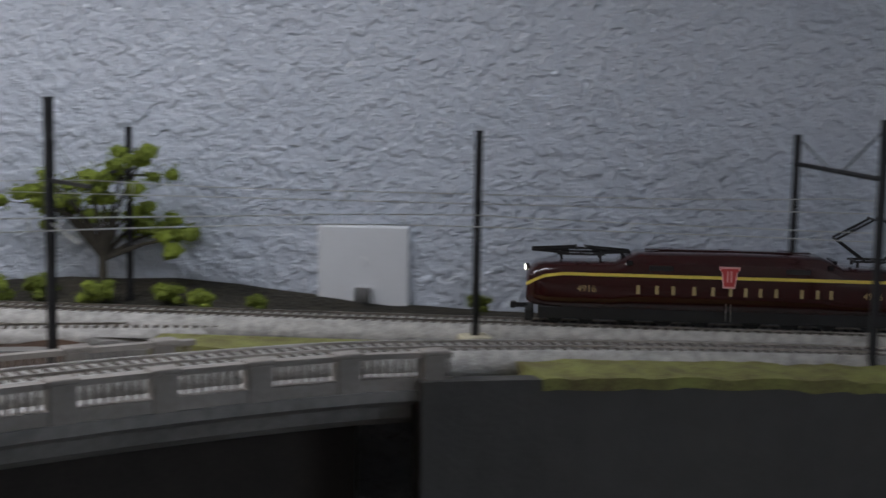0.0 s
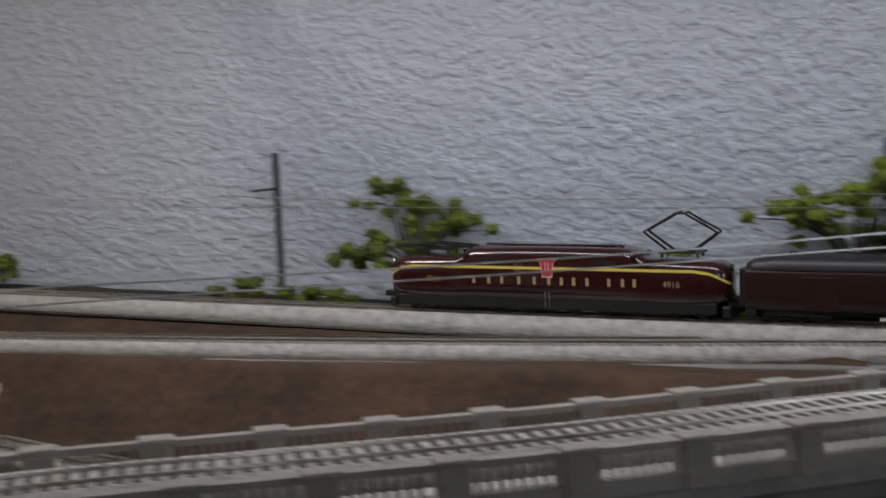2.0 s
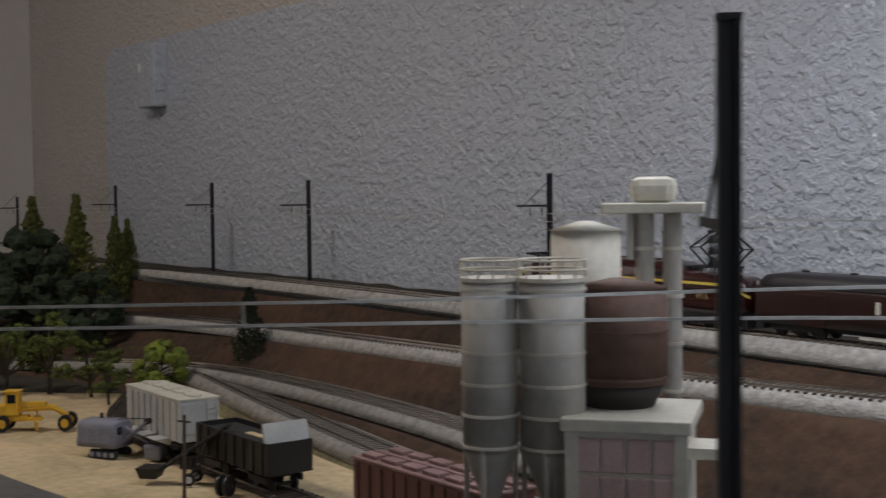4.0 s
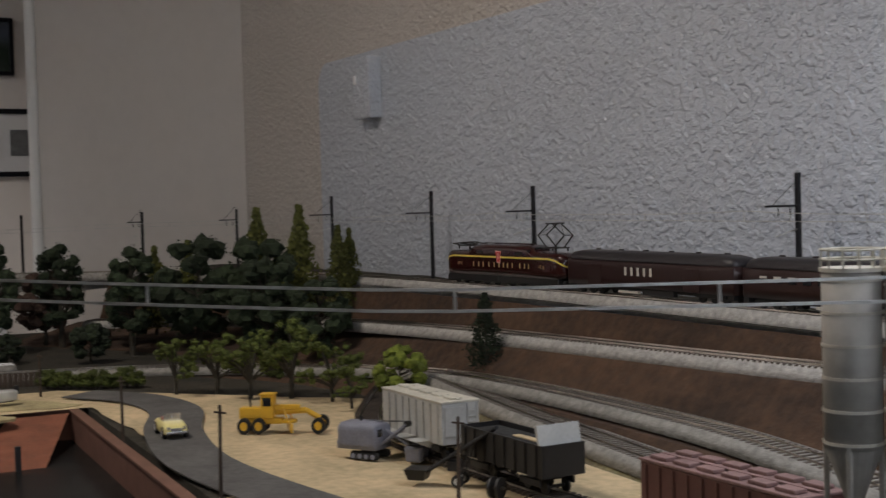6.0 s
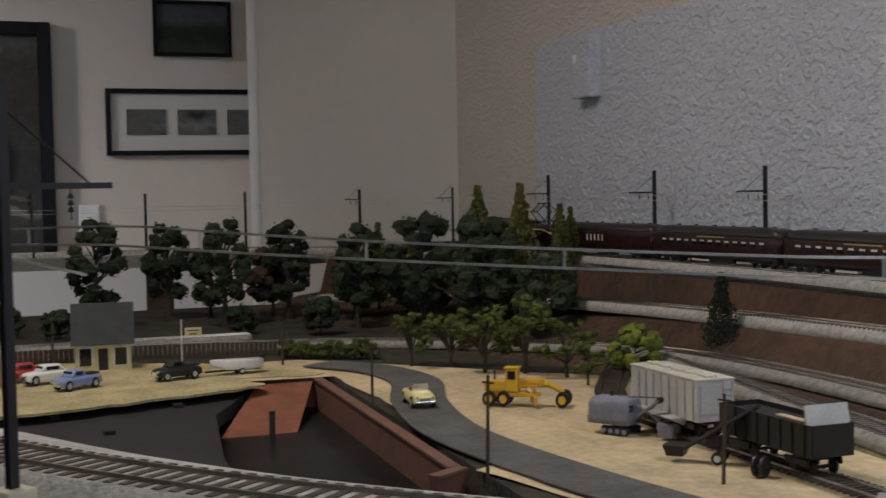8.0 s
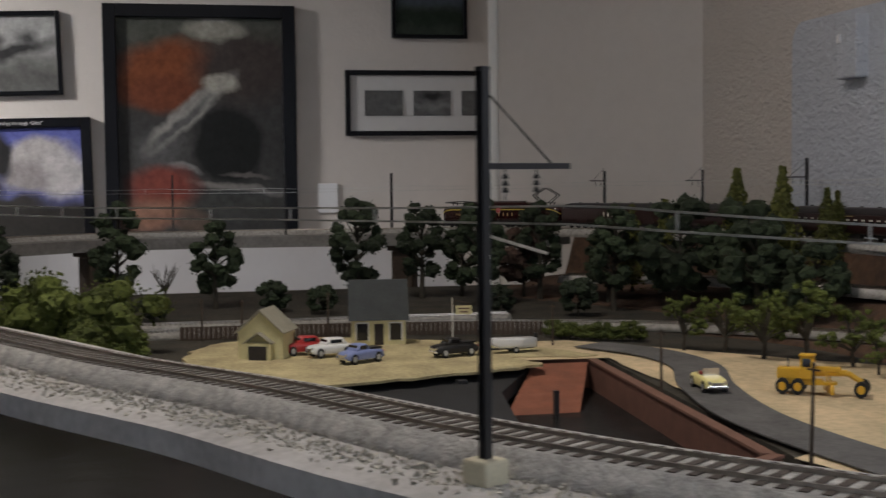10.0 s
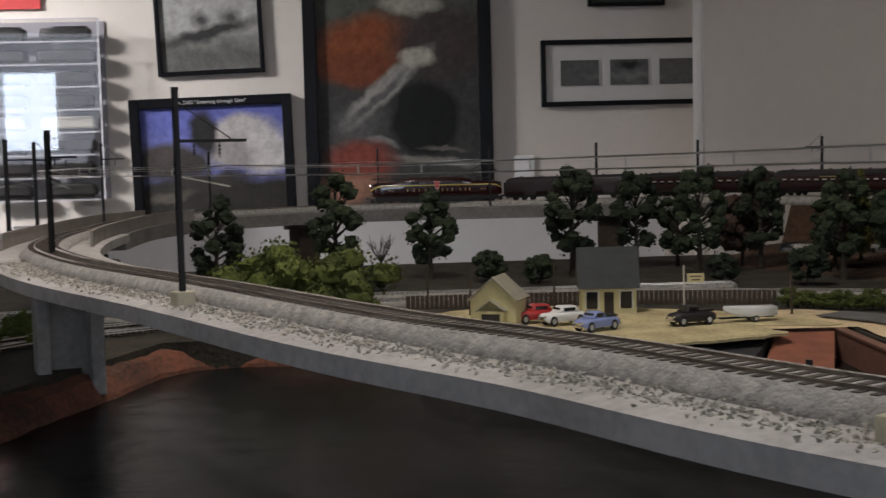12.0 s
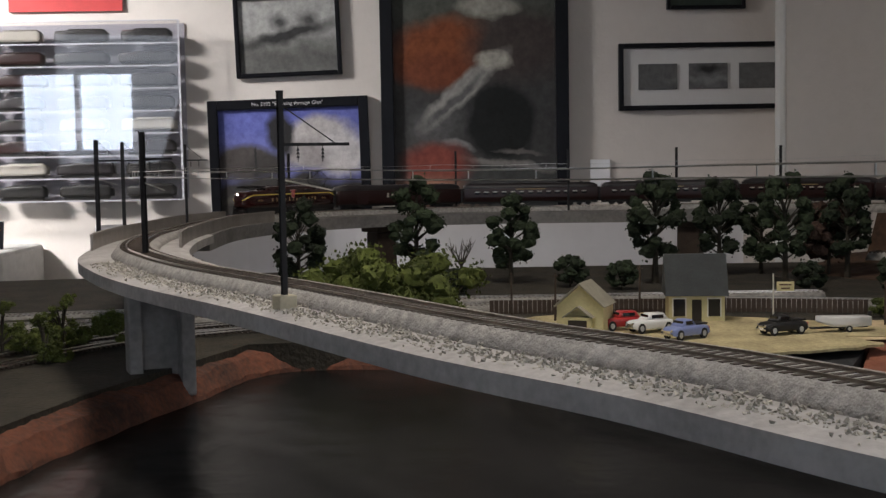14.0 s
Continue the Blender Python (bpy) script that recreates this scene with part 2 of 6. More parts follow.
def thing(name, label, category, m=None, group="", kind=""):
    ob = new(name)
    ob.empty_display_size = 0.01
    tagged(ob, label, category, group, kind)
    if m is not None:
        ob.matrix_basis = m
    return ob


def box(bm, cx, cy, cz, sx, sy, sz, bevel=0.0, m=None, taper=1.0):
    vs = bmesh.ops.create_cube(bm, size=1)["verts"]
    for v in vs:
        k = taper if v.co.z > 0 else 1.0
        v.co = Vector((cx + v.co.x * sx * k, cy + v.co.y * sy * k, cz + v.co.z * sz))
    if bevel:
        es = list({e for v in vs for e in v.link_edges})
        r = bmesh.ops.bevel(bm, geom=es, offset=bevel, segments=2, affect="EDGES", profile=0.5)
        vs = list({v for f in r["faces"] for v in f.verts} | {v for v in vs if v.is_valid})
    if m is not None:
        bmesh.ops.transform(bm, matrix=m, verts=vs)
    return bm


def cyl(bm, a, b, r, r2=None, n=10, caps=True):
    a, b = Vector(a), Vector(b)
    d = b - a
    m = Matrix.Translation((a + b) / 2) @ d.to_track_quat("Z", "Y").to_matrix().to_4x4()
    bmesh.ops.create_cone(bm, cap_ends=caps, segments=n, radius1=r, radius2=r if r2 is None else r2, depth=d.length, matrix=m)
    return bm


def B():
    return bmesh.new()


def one_box(*a, **k):
    return box(B(), *a, **k)


def one_cyl(*a, **k):
    return cyl(B(), *a, **k)


def smooth(points, step):
    """Even steps along a Catmull-Rom curve through the points."""
    p = [Vector(q) for q in points]
    p = [p[0] * 2 - p[1]] + p + [p[-1] * 2 - p[-2]]
    dense = []
    for i in range(1, len(p) - 2):
        for k in range(40):
            t = k / 40
            a, b, c, d = p[i - 1], p[i], p[i + 1], p[i + 2]
            dense.append(0.5 * (2 * b + (c - a) * t + (2 * a - 5 * b + 4 * c - d) * t * t + (3 * b - a - 3 * c + d) * t ** 3))
    dense.append(p[-2])
    out, need, run = [dense[0]], step, 0.0
    for a, b in zip(dense, dense[1:]):
        l = (b - a).length
        while run + l >= need:
            out.append(a.lerp(b, (need - run) / l))
            need += step
        run += l
    return out


def sides(pts):
    """Unit vectors to the left of the way, level, at every point."""
    out = []
    for i in range(len(pts)):
        d = pts[min(i + 1, len(pts) - 1)] - pts[max(i - 1, 0)]
        out.append(Vector((-d.y, d.x, 0)).normalized())
    return out


def sweep(bm, pts, profile, closed=True):
    """Carries a profile of (offset to the left, height) along the points."""
    sd = sides(pts)
    rings = []
    for p, s in zip(pts, sd):
        rings.append([bm.verts.new(p + s * o + Vector((0, 0, h))) for o, h in profile])
    n = len(profile)
    for a, b in zip(rings, rings[1:]):
        for i in range(n if closed else n - 1):
            j = (i + 1) % n
            bm.faces.new((a[i], a[j], b[j], b[i]))
    if closed:
        bm.faces.new(rings[0][::-1])
        bm.faces.new(rings[-1])
    bmesh.ops.recalc_face_normals(bm, faces=bm.faces)
    return bm


def prism(outline, z0, z1):
    """A slab over an outline of (x, y)."""
    bm = B()
    lo = [bm.verts.new((x, y, z0)) for x, y in outline]
    hi = [bm.verts.new((x, y, z1)) for x, y in outline]
    n = len(outline)
    bm.faces.new(lo[::-1])
    bm.faces.new(hi)
    for i in range(n):
        bm.faces.new((lo[i], lo[(i + 1) % n], hi[(i + 1) % n], hi[i]))
    bmesh.ops.recalc_face_normals(bm, faces=bm.faces)
    return bm


def sheet(rows):
    """A surface through rows of points, all rows of the same length."""
    bm = B()
    vs = [[bm.verts.new(p) for p in r] for r in rows]
    for a, b in zip(vs, vs[1:]):
        for i in range(len(a) - 1):
            bm.faces.new((a[i], a[i + 1], b[i + 1], b[i]))
    bmesh.ops.recalc_face_normals(bm, faces=bm.faces)
    for f in bm.faces:
        if f.normal.z < 0:
            f.normal_flip()
        f.smooth = True
    return bm


def structure(name, bm, mat, label, category):
    ob = part(name, bm, mat)
    return tagged(ob, label, category, kind="structure")


def shade_smooth(bm):
    for f in bm.faces:
        f.smooth = True
    return bm


# ---- the room ----
RZ0, RZ1 = 0.0, 2.42
CORNER, EDGE = (-2.79, 1.0), (-3.19, 0.656)


def wall_run(name, a, b, mat, label, thick=0.1, z0=RZ0, z1=RZ1):
    """A wall whose visible face runs from a to b, thick to the left of that way."""
    a, b = Vector((*a, 0)), Vector((*b, 0))
    d = (b - a).normalized()
    n = Vector((-d.y, d.x, 0)) * thick
    return structure(name, prism([tuple(p.xy) for p in (a, b, b + n, a + n)], z0, z1), mat, label, "wall")


wall_run("wall_north", (2.2, 1.0), CORNER, "wall", "beige knockdown plaster wall behind the layout", -0.1)
pb = prism([(2.19, 1.0), (2.19, 1.562)] + [(-2.35 - .04 * math.sin(a * math.pi / 12), 1.522 + .04 * math.cos(a * math.pi / 12)) for a in range(7)] + [(-2.39, 1.0)], 0, .003)
bmesh.ops.transform(pb, matrix=Matrix(((1, 0, 0, 0), (0, 0, -1, 1.0), (0, 1, 0, 0), (0, 0, 0, 1))), verts=pb.verts)
structure("backdrop_sky", pb, "sky_paint", "pale blue painted sky area of the textured wall", "backdrop")
wall_run("wall_diagonal", CORNER, EDGE, "wall_smooth", "beige painted corner wall beside the layout", -0.1)
wall_run("wall_return", EDGE, (-3.79, 0.90), "wall_smooth", "beige wall return behind the corner", -0.06)
wall_run("wall_west", (-3.79, 0.96), (-3.79, -3.2), "wall_smooth", "off-white painted wall hung with railway pictures", -0.1)
wall_run("wall_south", (-3.79, -3.2), (2.2, -3.2), "wall_smooth", "off-white painted rear wall", -0.1)
structure("floor", prism([(-3.9, -3.3), (2.3, -3.3), (2.3, 1.1), (-3.9, 1.1)], -0.06, 0.0), "carpet", "dark carpet floor of the hobby room", "floor")
structure("ceiling", prism([(-3.9, -3.3), (2.3, -3.3), (2.3, 1.1), (-3.9, 1.1)], RZ1, RZ1 + 0.06), "ceiling", "white painted ceiling", "ceiling")
# rounded bead on the outer wall corner and the inner corner
structure("trim_corner", one_cyl((EDGE[0] + 0.004, EDGE[1] - 0.002, 0), (EDGE[0] + 0.004, EDGE[1] - 0.002, RZ1), 0.012), "trim", "white rounded corner bead of the wall", "trim")

# east wall with two window openings
WIN = [(-0.25, 0.45, 1.10, 2.0), (-3.04, -2.18, 1.36, 1.98)]
ys = [-3.2, -3.04, -2.18, -0.25, 0.45, 1.0]
eb = B()
for y0, y1 in zip(ys, ys[1:]):
    op = [w for w in WIN if w[0] == y0]
    spans = [(0.0, op[0][2]), (op[0][3], RZ1)] if op else [(0.0, RZ1)]
    for z0, z1 in spans:
        box(eb, 2.25, (y0 + y1) / 2, (z0 + z1) / 2, 0.1, y1 - y0, z1 - z0)
structure("wall_east", eb, "wall_smooth", "off-white wall with two bright windows", "wall")
for k, (y0, y1, z0, z1) in enumerate(WIN):
    w = tagged(thing("window_%d" % (k + 1), "white-framed daylight window", "window"), kind="structure")
    fb = B()
    for yy in (y0 + 0.02, (y0 + y1) / 2, y1 - 0.02):
        box(fb, 2.25, yy, (z0 + z1) / 2, 0.05, 0.04, z1 - z0)
    for zz in (z0 + 0.02, z1 - 0.02):
        box(fb, 2.25, (y0 + y1) / 2, zz, 0.046, y1 - y0, 0.04)
    part("window_frame", fb, "trim", w)
    part("pane", one_box(2.29, (y0 + y1) / 2, (z0 + z1) / 2, 0.004, y1 - y0, z1 - z0), "sky", w)

for x, y in ((-1.45, -0.15), (-2.7, -2.3)):
    lamp = thing("ceiling_lamp", "round white ceiling lamp", "lamp", pose(x, y, RZ1), group="ceiling lamps")
    part("base", one_cyl((0, 0, -0.012), (0, 0, 0), 0.17, n=24), "trim", lamp)
    part("diffuser", one_cyl((0, 0, -0.045), (0, 0, -0.012), 0.13, 0.15, n=24), "lampshade", lamp)


# ---- track lines ----
MAIN = smooth([(2.15, .903, 1.197), (1.2, .903, 1.197), (.4, .903, 1.197), (-.3, .903, 1.198), (-.9, .903, 1.201), (-1.5, .903, 1.205), (-2.0, .89, 1.205),
               (-2.35, .82, 1.204), (-2.62, .68, 1.202), (-2.83, .48, 1.199), (-2.93, .25, 1.196), (-2.95, 0, 1.196), (-2.88, -.22, 1.198), (-2.70, -.40, 1.200),
               (-2.45, -.488, 1.202), (-2.15, -.496, 1.204), (-1.88, -.476, 1.209), (-1.652, -.440, 1.212), (-1.497, -.389, 1.213), (-1.359, -.324, 1.213), (-1.177, -.215, 1.213),
               (-.977, -.102, 1.213), (-.852, -.020, 1.214), (-.734, .045, 1.215), (-.63, .126, 1.215), (-.5, .25, 1.216), (-.40, .350, 1.217), (-.323, .407, 1.218),
               (-.22, .488, 1.218), (-.10, .594, 1.218), (.005, .677, 1.216), (.089, .728, 1.213), (.25, .793, 1.205), (.5, .838, 1.197), (1.2, .850, 1.193), (2.15, .850, 1.193)], 0.01)


def reach(x, y):
    """The index of the main line's point nearest to a place."""
    return min(range(len(MAIN)), key=lambda i: (MAIN[i].x - x) ** 2 + (MAIN[i].y - y) ** 2)


tie_mesh_bm = one_box(0, 0, 0, 0.0300, 0.0030, 0.0022)
tie_mesh = bpy.data.meshes.new("tie")
tie_mesh_bm.to_mesh(tie_mesh)
tie_mesh_bm.free()
tie_mesh.materials.append(M["tie"])


def lay_track(pts, label, single=None, spacing=0.0068):
    """Rails and sleepers on a line given at the rail heads. single: a stretch (from, to) in steps whose sleepers are parts."""
    tr = thing("railway_track", label, "railway track")
    for o in (-0.0086, 0.0086):
        part("rail", sweep(B(), pts, [(o - 0.0008, -0.0013), (o + 0.0008, -0.0013), (o + 0.0005, 0.0), (o - 0.0005, 0.0)]), "rail", tr)
    run = smooth([tuple(p) for p in pts[::6]] + [tuple(pts[-1])], spacing) if len(pts) > 12 else pts
    sd = sides(run)
    rest = B()
    count = 0
    for p, s in zip(run, sd):
        rz = math.atan2(s.y, s.x)
        m = Matrix.Translation(p + Vector((0, 0, -0.0022))) @ Matrix.Rotation(rz, 4, "Z")
        if single and count < 280 and single(p):
            ob = new("sleeper", tie_mesh)
            ob.parent, ob.matrix_basis = tr, m
            count += 1
        else:
            rest_box(rest, m)
    if rest.verts:
        ob = part("sleeper_bed", rest, "tie", tr)
        ob["kind"] = "stuff"
    else:
        rest.free()
    return tr


def rest_box(bm, m):
    c = [bm.verts.new(m @ Vector((sx * 0.015, sy * 0.0015, sz * 0.0011))) for sx in (-1, 1) for sy in (-1, 1) for sz in (-1, 1)]
    for q in ((0, 1, 3, 2), (4, 6, 7, 5), (0, 4, 5, 1), (2, 3, 7, 6), (1, 5, 7, 3)):
        bm.faces.new([c[i] for i in q])


lay_track(MAIN, "dark-tied model main line round the room on pale ballast", single=lambda p: p.x > -1.25 and p.y < 0.62 and p.x < -0.05)
LEDGE = smooth([(.15, .905, 1.193), (-.1, .893, 1.191), (-.33, .862, 1.187), (-.6, .835, 1.182), (-1.0, .822, 1.173), (-1.5, .820, 1.164), (-1.85, .795, 1.155), (-2.15, .71, 1.146), (-2.35, .56, 1.138)], 0.01)
lay_track(LEDGE, "model branch track descending along the hillside ledge")
YARD1 = smooth([(.3, .70, 1.098), (-.5, .722, 1.100), (-.8, .735, 1.110), (-1.05, .742, 1.128), (-1.45, .742, 1.128), (-1.75, .66, 1.114), (-1.92, .50, 1.108), (-1.98, .25, 1.108), (-1.98, -.05, 1.108), (-1.95, -.30, 1.106), (-1.90, -.6, 1.104), (-1.8, -1.1, 1.104)], 0.01)
lay_track(YARD1, "model yard track curving behind the sand lot")
YARD2 = smooth([(-.55, .630, 1.108), (-.95, .668, 1.112), (-1.25, .703, 1.118), (-1.50, .737, 1.126)], 0.01)
lay_track(YARD2, "model siding with standing freight cars beside the sand lot")
YARD3 = smooth([(-.60, .560, 1.107), (-.9, .560, 1.107), (-1.20, .566, 1.107), (-1.34, .590, 1.107), (-1.45, .650, 1.110), (-1.52, .700, 1.116)], 0.01)
lay_track(YARD3, "model spur track with a tipped ore car")
YARD4 = smooth([(-2.08, .40, 1.106), (-2.08, .1, 1.106), (-2.07, -.2, 1.106), (-2.02, -.5, 1.104), (-1.92, -1.1, 1.104)], 0.01)
lay_track(YARD4, "model yard track behind the little shop")
for pts in ([(-1.66, -.78), (-1.82, -.46), (-1.90, -.2)], [(-1.58, -.84), (-1.76, -.50), (-1.84, -.28)], [(-1.76, -.80), (-1.90, -.50)]):
    lay_track(smooth([(x, y, 1.100) for x, y in pts], 0.01), "model yard track beyond the water's bank")

for pts in ([(-1.30, -.66), (-1.56, -.56), (-1.711, -.48), (-1.80, -.36), (-1.86, -.24)], [(-1.42, -.70), (-1.62, -.60), (-1.77, -.50), (-1.86, -.38), (-1.90, -.26)], [(-1.50, -.80), (-1.70, -.68), (-1.85, -.55), (-1.90, -.45)]):
    lay_track(smooth([(x, y, 1.104) for x, y in pts], 0.01), "low yard track among weeds below the bridge")

# ---- embankments and decks ----
IN0, IN1 = reach(-.15, .9), reach(-2.62, .68)


def ballast_bed(name, pts, label, w=0.018, drop=0.010, stone="ballast"):
    return tagged(part(name, shade_smooth(sweep(B(), pts, [(-w - 0.010, -drop - 0.006), (-w, -0.0015), (w, -0.0015), (w + 0.010, -drop - 0.006)])), stone), label, "ballast bed", kind="structure")


ballast_bed("ballast_main", MAIN, "pale grey ballast bed under the main line")
ballast_bed("ballast_ledge", LEDGE[18:], "pale grey ballast bed on the ledge", 0.014, 0.008)
ballast_bed("ballast_yard", YARD1, "grey ballast bed of the yard track", 0.018, 0.004, "yard_ballast")
ballast_bed("ballast_siding", YARD2, "grey ballast bed of the siding", 0.018, 0.004, "yard_ballast")
ballast_bed("ballast_shop", YARD4, "grey ballast bed behind the shop", 0.018, 0.004, "yard_ballast")

structure("ground_terrace", sweep(B(), YARD1[20:230], [(-.075, -.012), (.034, -.012), (.040, -.018), (.080, -.046), (-.075, -.046)]), "dirt", "red-brown earth terrace below the hillside track", "ground")
structure("ground_siding", sweep(B(), YARD2, [(-.03, -.010), (.026, -.010), (.050, -.030), (-.03, -.030)]), "shelf", "sandy earth shoulder of the siding", "ground")

# back shelf between the main line and the wall, rolling a little
shelf_rows = []
for r in range(9):
    row = []
    for i in range(120):
        x = 2.1 - i * 0.042
        y = .868 + r * (0.131 / 8)
        zt = 1.193 + 0.012 * max(0.0, min(1.0, (-x - .3) / 1.2)) - 0.011
        k = max(0.0, (r - 3) / 5)
        mound = 0.020 * math.exp(-((x + .16) / .17) ** 2) + 0.004
        row.append((x, y, zt + k * mound + 0.004 * k * noise.noise(Vector((x * 22, y * 22, 0)))))
    shelf_rows.append(row)
structure("ground_shelf", sheet(shelf_rows), "earth", "brown scenery strip along the wall behind the track", "ground")

# hillside between the main line, the ledge and the yard
hill_rows = []
n_hill = IN1 - IN0
for r in range(26):
    row = []
    for i in range(0, n_hill, 2):
        p, s = MAIN[IN0 + i], sides(MAIN[IN0 + i - 1:IN0 + i + 2])[1]
        x = p.x
        zl = 1.187 - 0.026 * max(0.0, min(1.0, (-x - .33) / 1.2)) - 0.03 * max(0.0, min(1.0, (-x - 1.5) / .8)) - 0.012
        far = max(0.0, min(1.0, (-x - 1.6) / 0.9))
        o0, o1, o2 = 0.034, 0.052 + 0.01 * far, 0.108 + 0.01 * far
        zb = 1.100 - 0.004 * far
        if r < 6:
            u = r / 5
            o, z = o0 + (o1 - o0) * u, p.z - 0.016 + (zl - p.z + 0.016) * u
        elif r < 11:
            u = (r - 5) / 5
            o, z = o1 + (o2 - o1) * u, zl
        else:
            u = (r - 10) / 15
            o, z = o2 + (0.050 + 0.16 * far) * u, zl + (zb - zl) * (u ** 0.85)
        amp = 0.0028 if 11 < r else (0.003 if 0 < r < 5 else 0.0006)
        if r == 25:
            z -= 0.006
        q = p + s * (o + amp * noise.noise(Vector((x * 18, r * .7, 3)))) 
        row.append((q.x, q.y, z + amp * noise.noise(Vector((x * 25, r * .9, 9)))))
    hill_rows.append(row)
structure("ground_hillside", sheet(hill_rows), "dirt", "bare red-brown plaster hillside stepping down to the yard", "ground")

# base of the layout and the sand lot
structure("ground_yard", prism([(-2.55, 1.0), (-.02, 1.0), (-.02, .62), (-.45, .50), (-.95, .36), (-1.66, .40), (-1.76, .02), (-1.74, -.15), (-1.71, -.335), (-1.57, -.385), (-1.43, -.435), (-1.26, -.475), (-1.06, -.515), (-1.06, -1.4), (-2.45, -1.4), (-2.62, -.30), (-2.62, .5)], 1.02, 1.0985),
          "earth", "dark earth base of the yard", "ground")
sand_rows = []
for r in range(26):
    row = []
    for i in range(40):
        u, v = i / 39, r / 25
        x = -1.80 + u * 1.05
        lo = (.33 if x > -1.15 else .40) if x > -1.66 else .02 + .0 * u
        if x > -1.15:
            lo = .36 + (x + 1.15) * .25
        hi = min(.69, .40 + max(0.0, (x + 1.80)) * 0.9)
        y = lo + (hi - lo) * v + 0.006 * noise.noise(Vector((x * 20, v * 4, 0))) * (1 if r in (0, 25) else 0)
        row.append((x, y, 1.1003 + 0.0012 * noise.noise(Vector((x * 14, y * 14, 2)))))
    sand_rows.append(row)
structure("ground_sand", sheet(sand_rows), "sand", "pale sandy lot of the yard", "ground")
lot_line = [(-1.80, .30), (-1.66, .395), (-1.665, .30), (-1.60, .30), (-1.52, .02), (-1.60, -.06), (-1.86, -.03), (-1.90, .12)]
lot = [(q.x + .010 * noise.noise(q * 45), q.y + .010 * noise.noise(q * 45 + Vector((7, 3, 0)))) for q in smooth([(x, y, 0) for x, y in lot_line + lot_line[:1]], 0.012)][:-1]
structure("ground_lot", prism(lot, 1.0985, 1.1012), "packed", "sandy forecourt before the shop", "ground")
structure("road", sweep(B(), smooth([(-1.735, .41, 1.102), (-1.66, .455, 1.102), (-1.55, .465, 1.102), (-1.42, .425, 1.102), (-1.26, .400, 1.102), (-1.08, .415, 1.102), (-.9, .45, 1.102)], 0.02), [(-0.027, 0), (0.027, 0), (0.027, 0.0012), (-0.027, 0.0012)]),
          "road", "narrow worn asphalt road across the sand", "road")

# water and its clay bank
structure("water", prism([(-1.755, -.42), (-1.755, .42), (-.95, .40), (-.42, .45), (-.2, .2), (-.45, -.9), (-1.36, -.9), (-1.38, -.52), (-1.52, -.42)], 1.02, 1.067), "water", "dark glossy resin water below the bridge", "water")
bank = smooth([(-1.00, -.505, 1.075), (-1.25, -.460, 1.075), (-1.42, -.418, 1.075), (-1.56, -.372, 1.075), (-1.695, -.33, 1.076), (-1.735, -.26, 1.076), (-1.73, -.17, 1.076), (-1.76, .02, 1.076)], 0.012)
bb = sweep(B(), bank, [(0.024, -0.03), (-0.016, -0.025), (-0.011, -0.004), (0.0, 0.012), (0.024, 0.021)])
for v in bb.verts:
    v.co += Vector((noise.noise(v.co * 40), noise.noise(v.co * 40 + Vector((9, 0, 0))), noise.noise(v.co * 50) * .6)) * 0.005
structure("ground_bank", bb, "bank", "red clay bank along the dark water", "ground")

# front edge boards
NEAR_EDGE = MAIN[reach(.065, .715):-2]
structure("fascia", sweep(B(), NEAR_EDGE, [(-.056, -.50), (-.044, -.50), (-.044, -.0095), (-.056, -.0095)]), "board", "dark grey fascia board below the track", "fascia")
gr = sweep(B(), MAIN[reach(.13, .748):-2], [(-.0575, -.0150), (-.016, -.0150), (-.016, -.0062), (-.040, -.0066), (-.0575, -.0085)])
for v in gr.verts:
    v.co.z += .0024 * noise.noise(v.co * 70)
structure("ground_verge", gr, "grass", "yellow-green grass verge beside the near track", "ground")
structure("ground_grass", prism([(-.10, .838), (.02, .806), (.30, .835), (2.15, .860), (2.15, .868), (-.10, .868)], 1.155, 1.1865), "grass", "yellow-green grass strip between the tracks", "ground")
structure("ledge_edge", sweep(B(), LEDGE[18:80], [(0.028, -0.020), (0.038, -0.020), (0.038, -0.0135), (0.028, -0.0125)]), "concrete", "grey concrete edge of the track ledge", "retaining wall")
# near-black sheet in place of the shaded hollow under the bridge
structure("skirt", sweep(B(), MAIN[reach(-.22, .488):reach(.06, .71)], [(-.010, -.50), (.010, -.50), (.010, -.036), (-.010, -.036)]), "under", "dark sheet standing for the shade below the bridge", "fascia")
structure("layout_frame", prism([(-.95, .30), (-.60, .12), (-.57, .16), (-.92, .34)], 0.75, 1.04), "lacquer", "dark lacquered frame edge of the layout", "layout frame")

# ---- decks ----
N0, N1 = reach(-2.15, -.515), reach(-.52, .23)
F0, F1 = reach(-2.66, .64), N0


def deck(name, a, b, label, half=0.058, depth=0.034, slab="deck"):
    pts = MAIN[a:b + 1]
    d = thing(name, label, "bridge", kind="structure")
    part("slab", sweep(B(), pts, [(-half, -depth - 0.014), (half, -depth - 0.014), (half, -0.012), (half - 0.010, -0.010), (-half + 0.010, -0.010), (-half, -0.012)]), slab, d)
    return d


deck_near = deck("deck_near", N0, N1, "grey concrete deck slab carrying the ballasted near track", 0.056, 0.0085)
deck_far = deck("deck_far", F0, F1, "dark concrete deck of the far viaduct", 0.050, 0.020, "concrete")
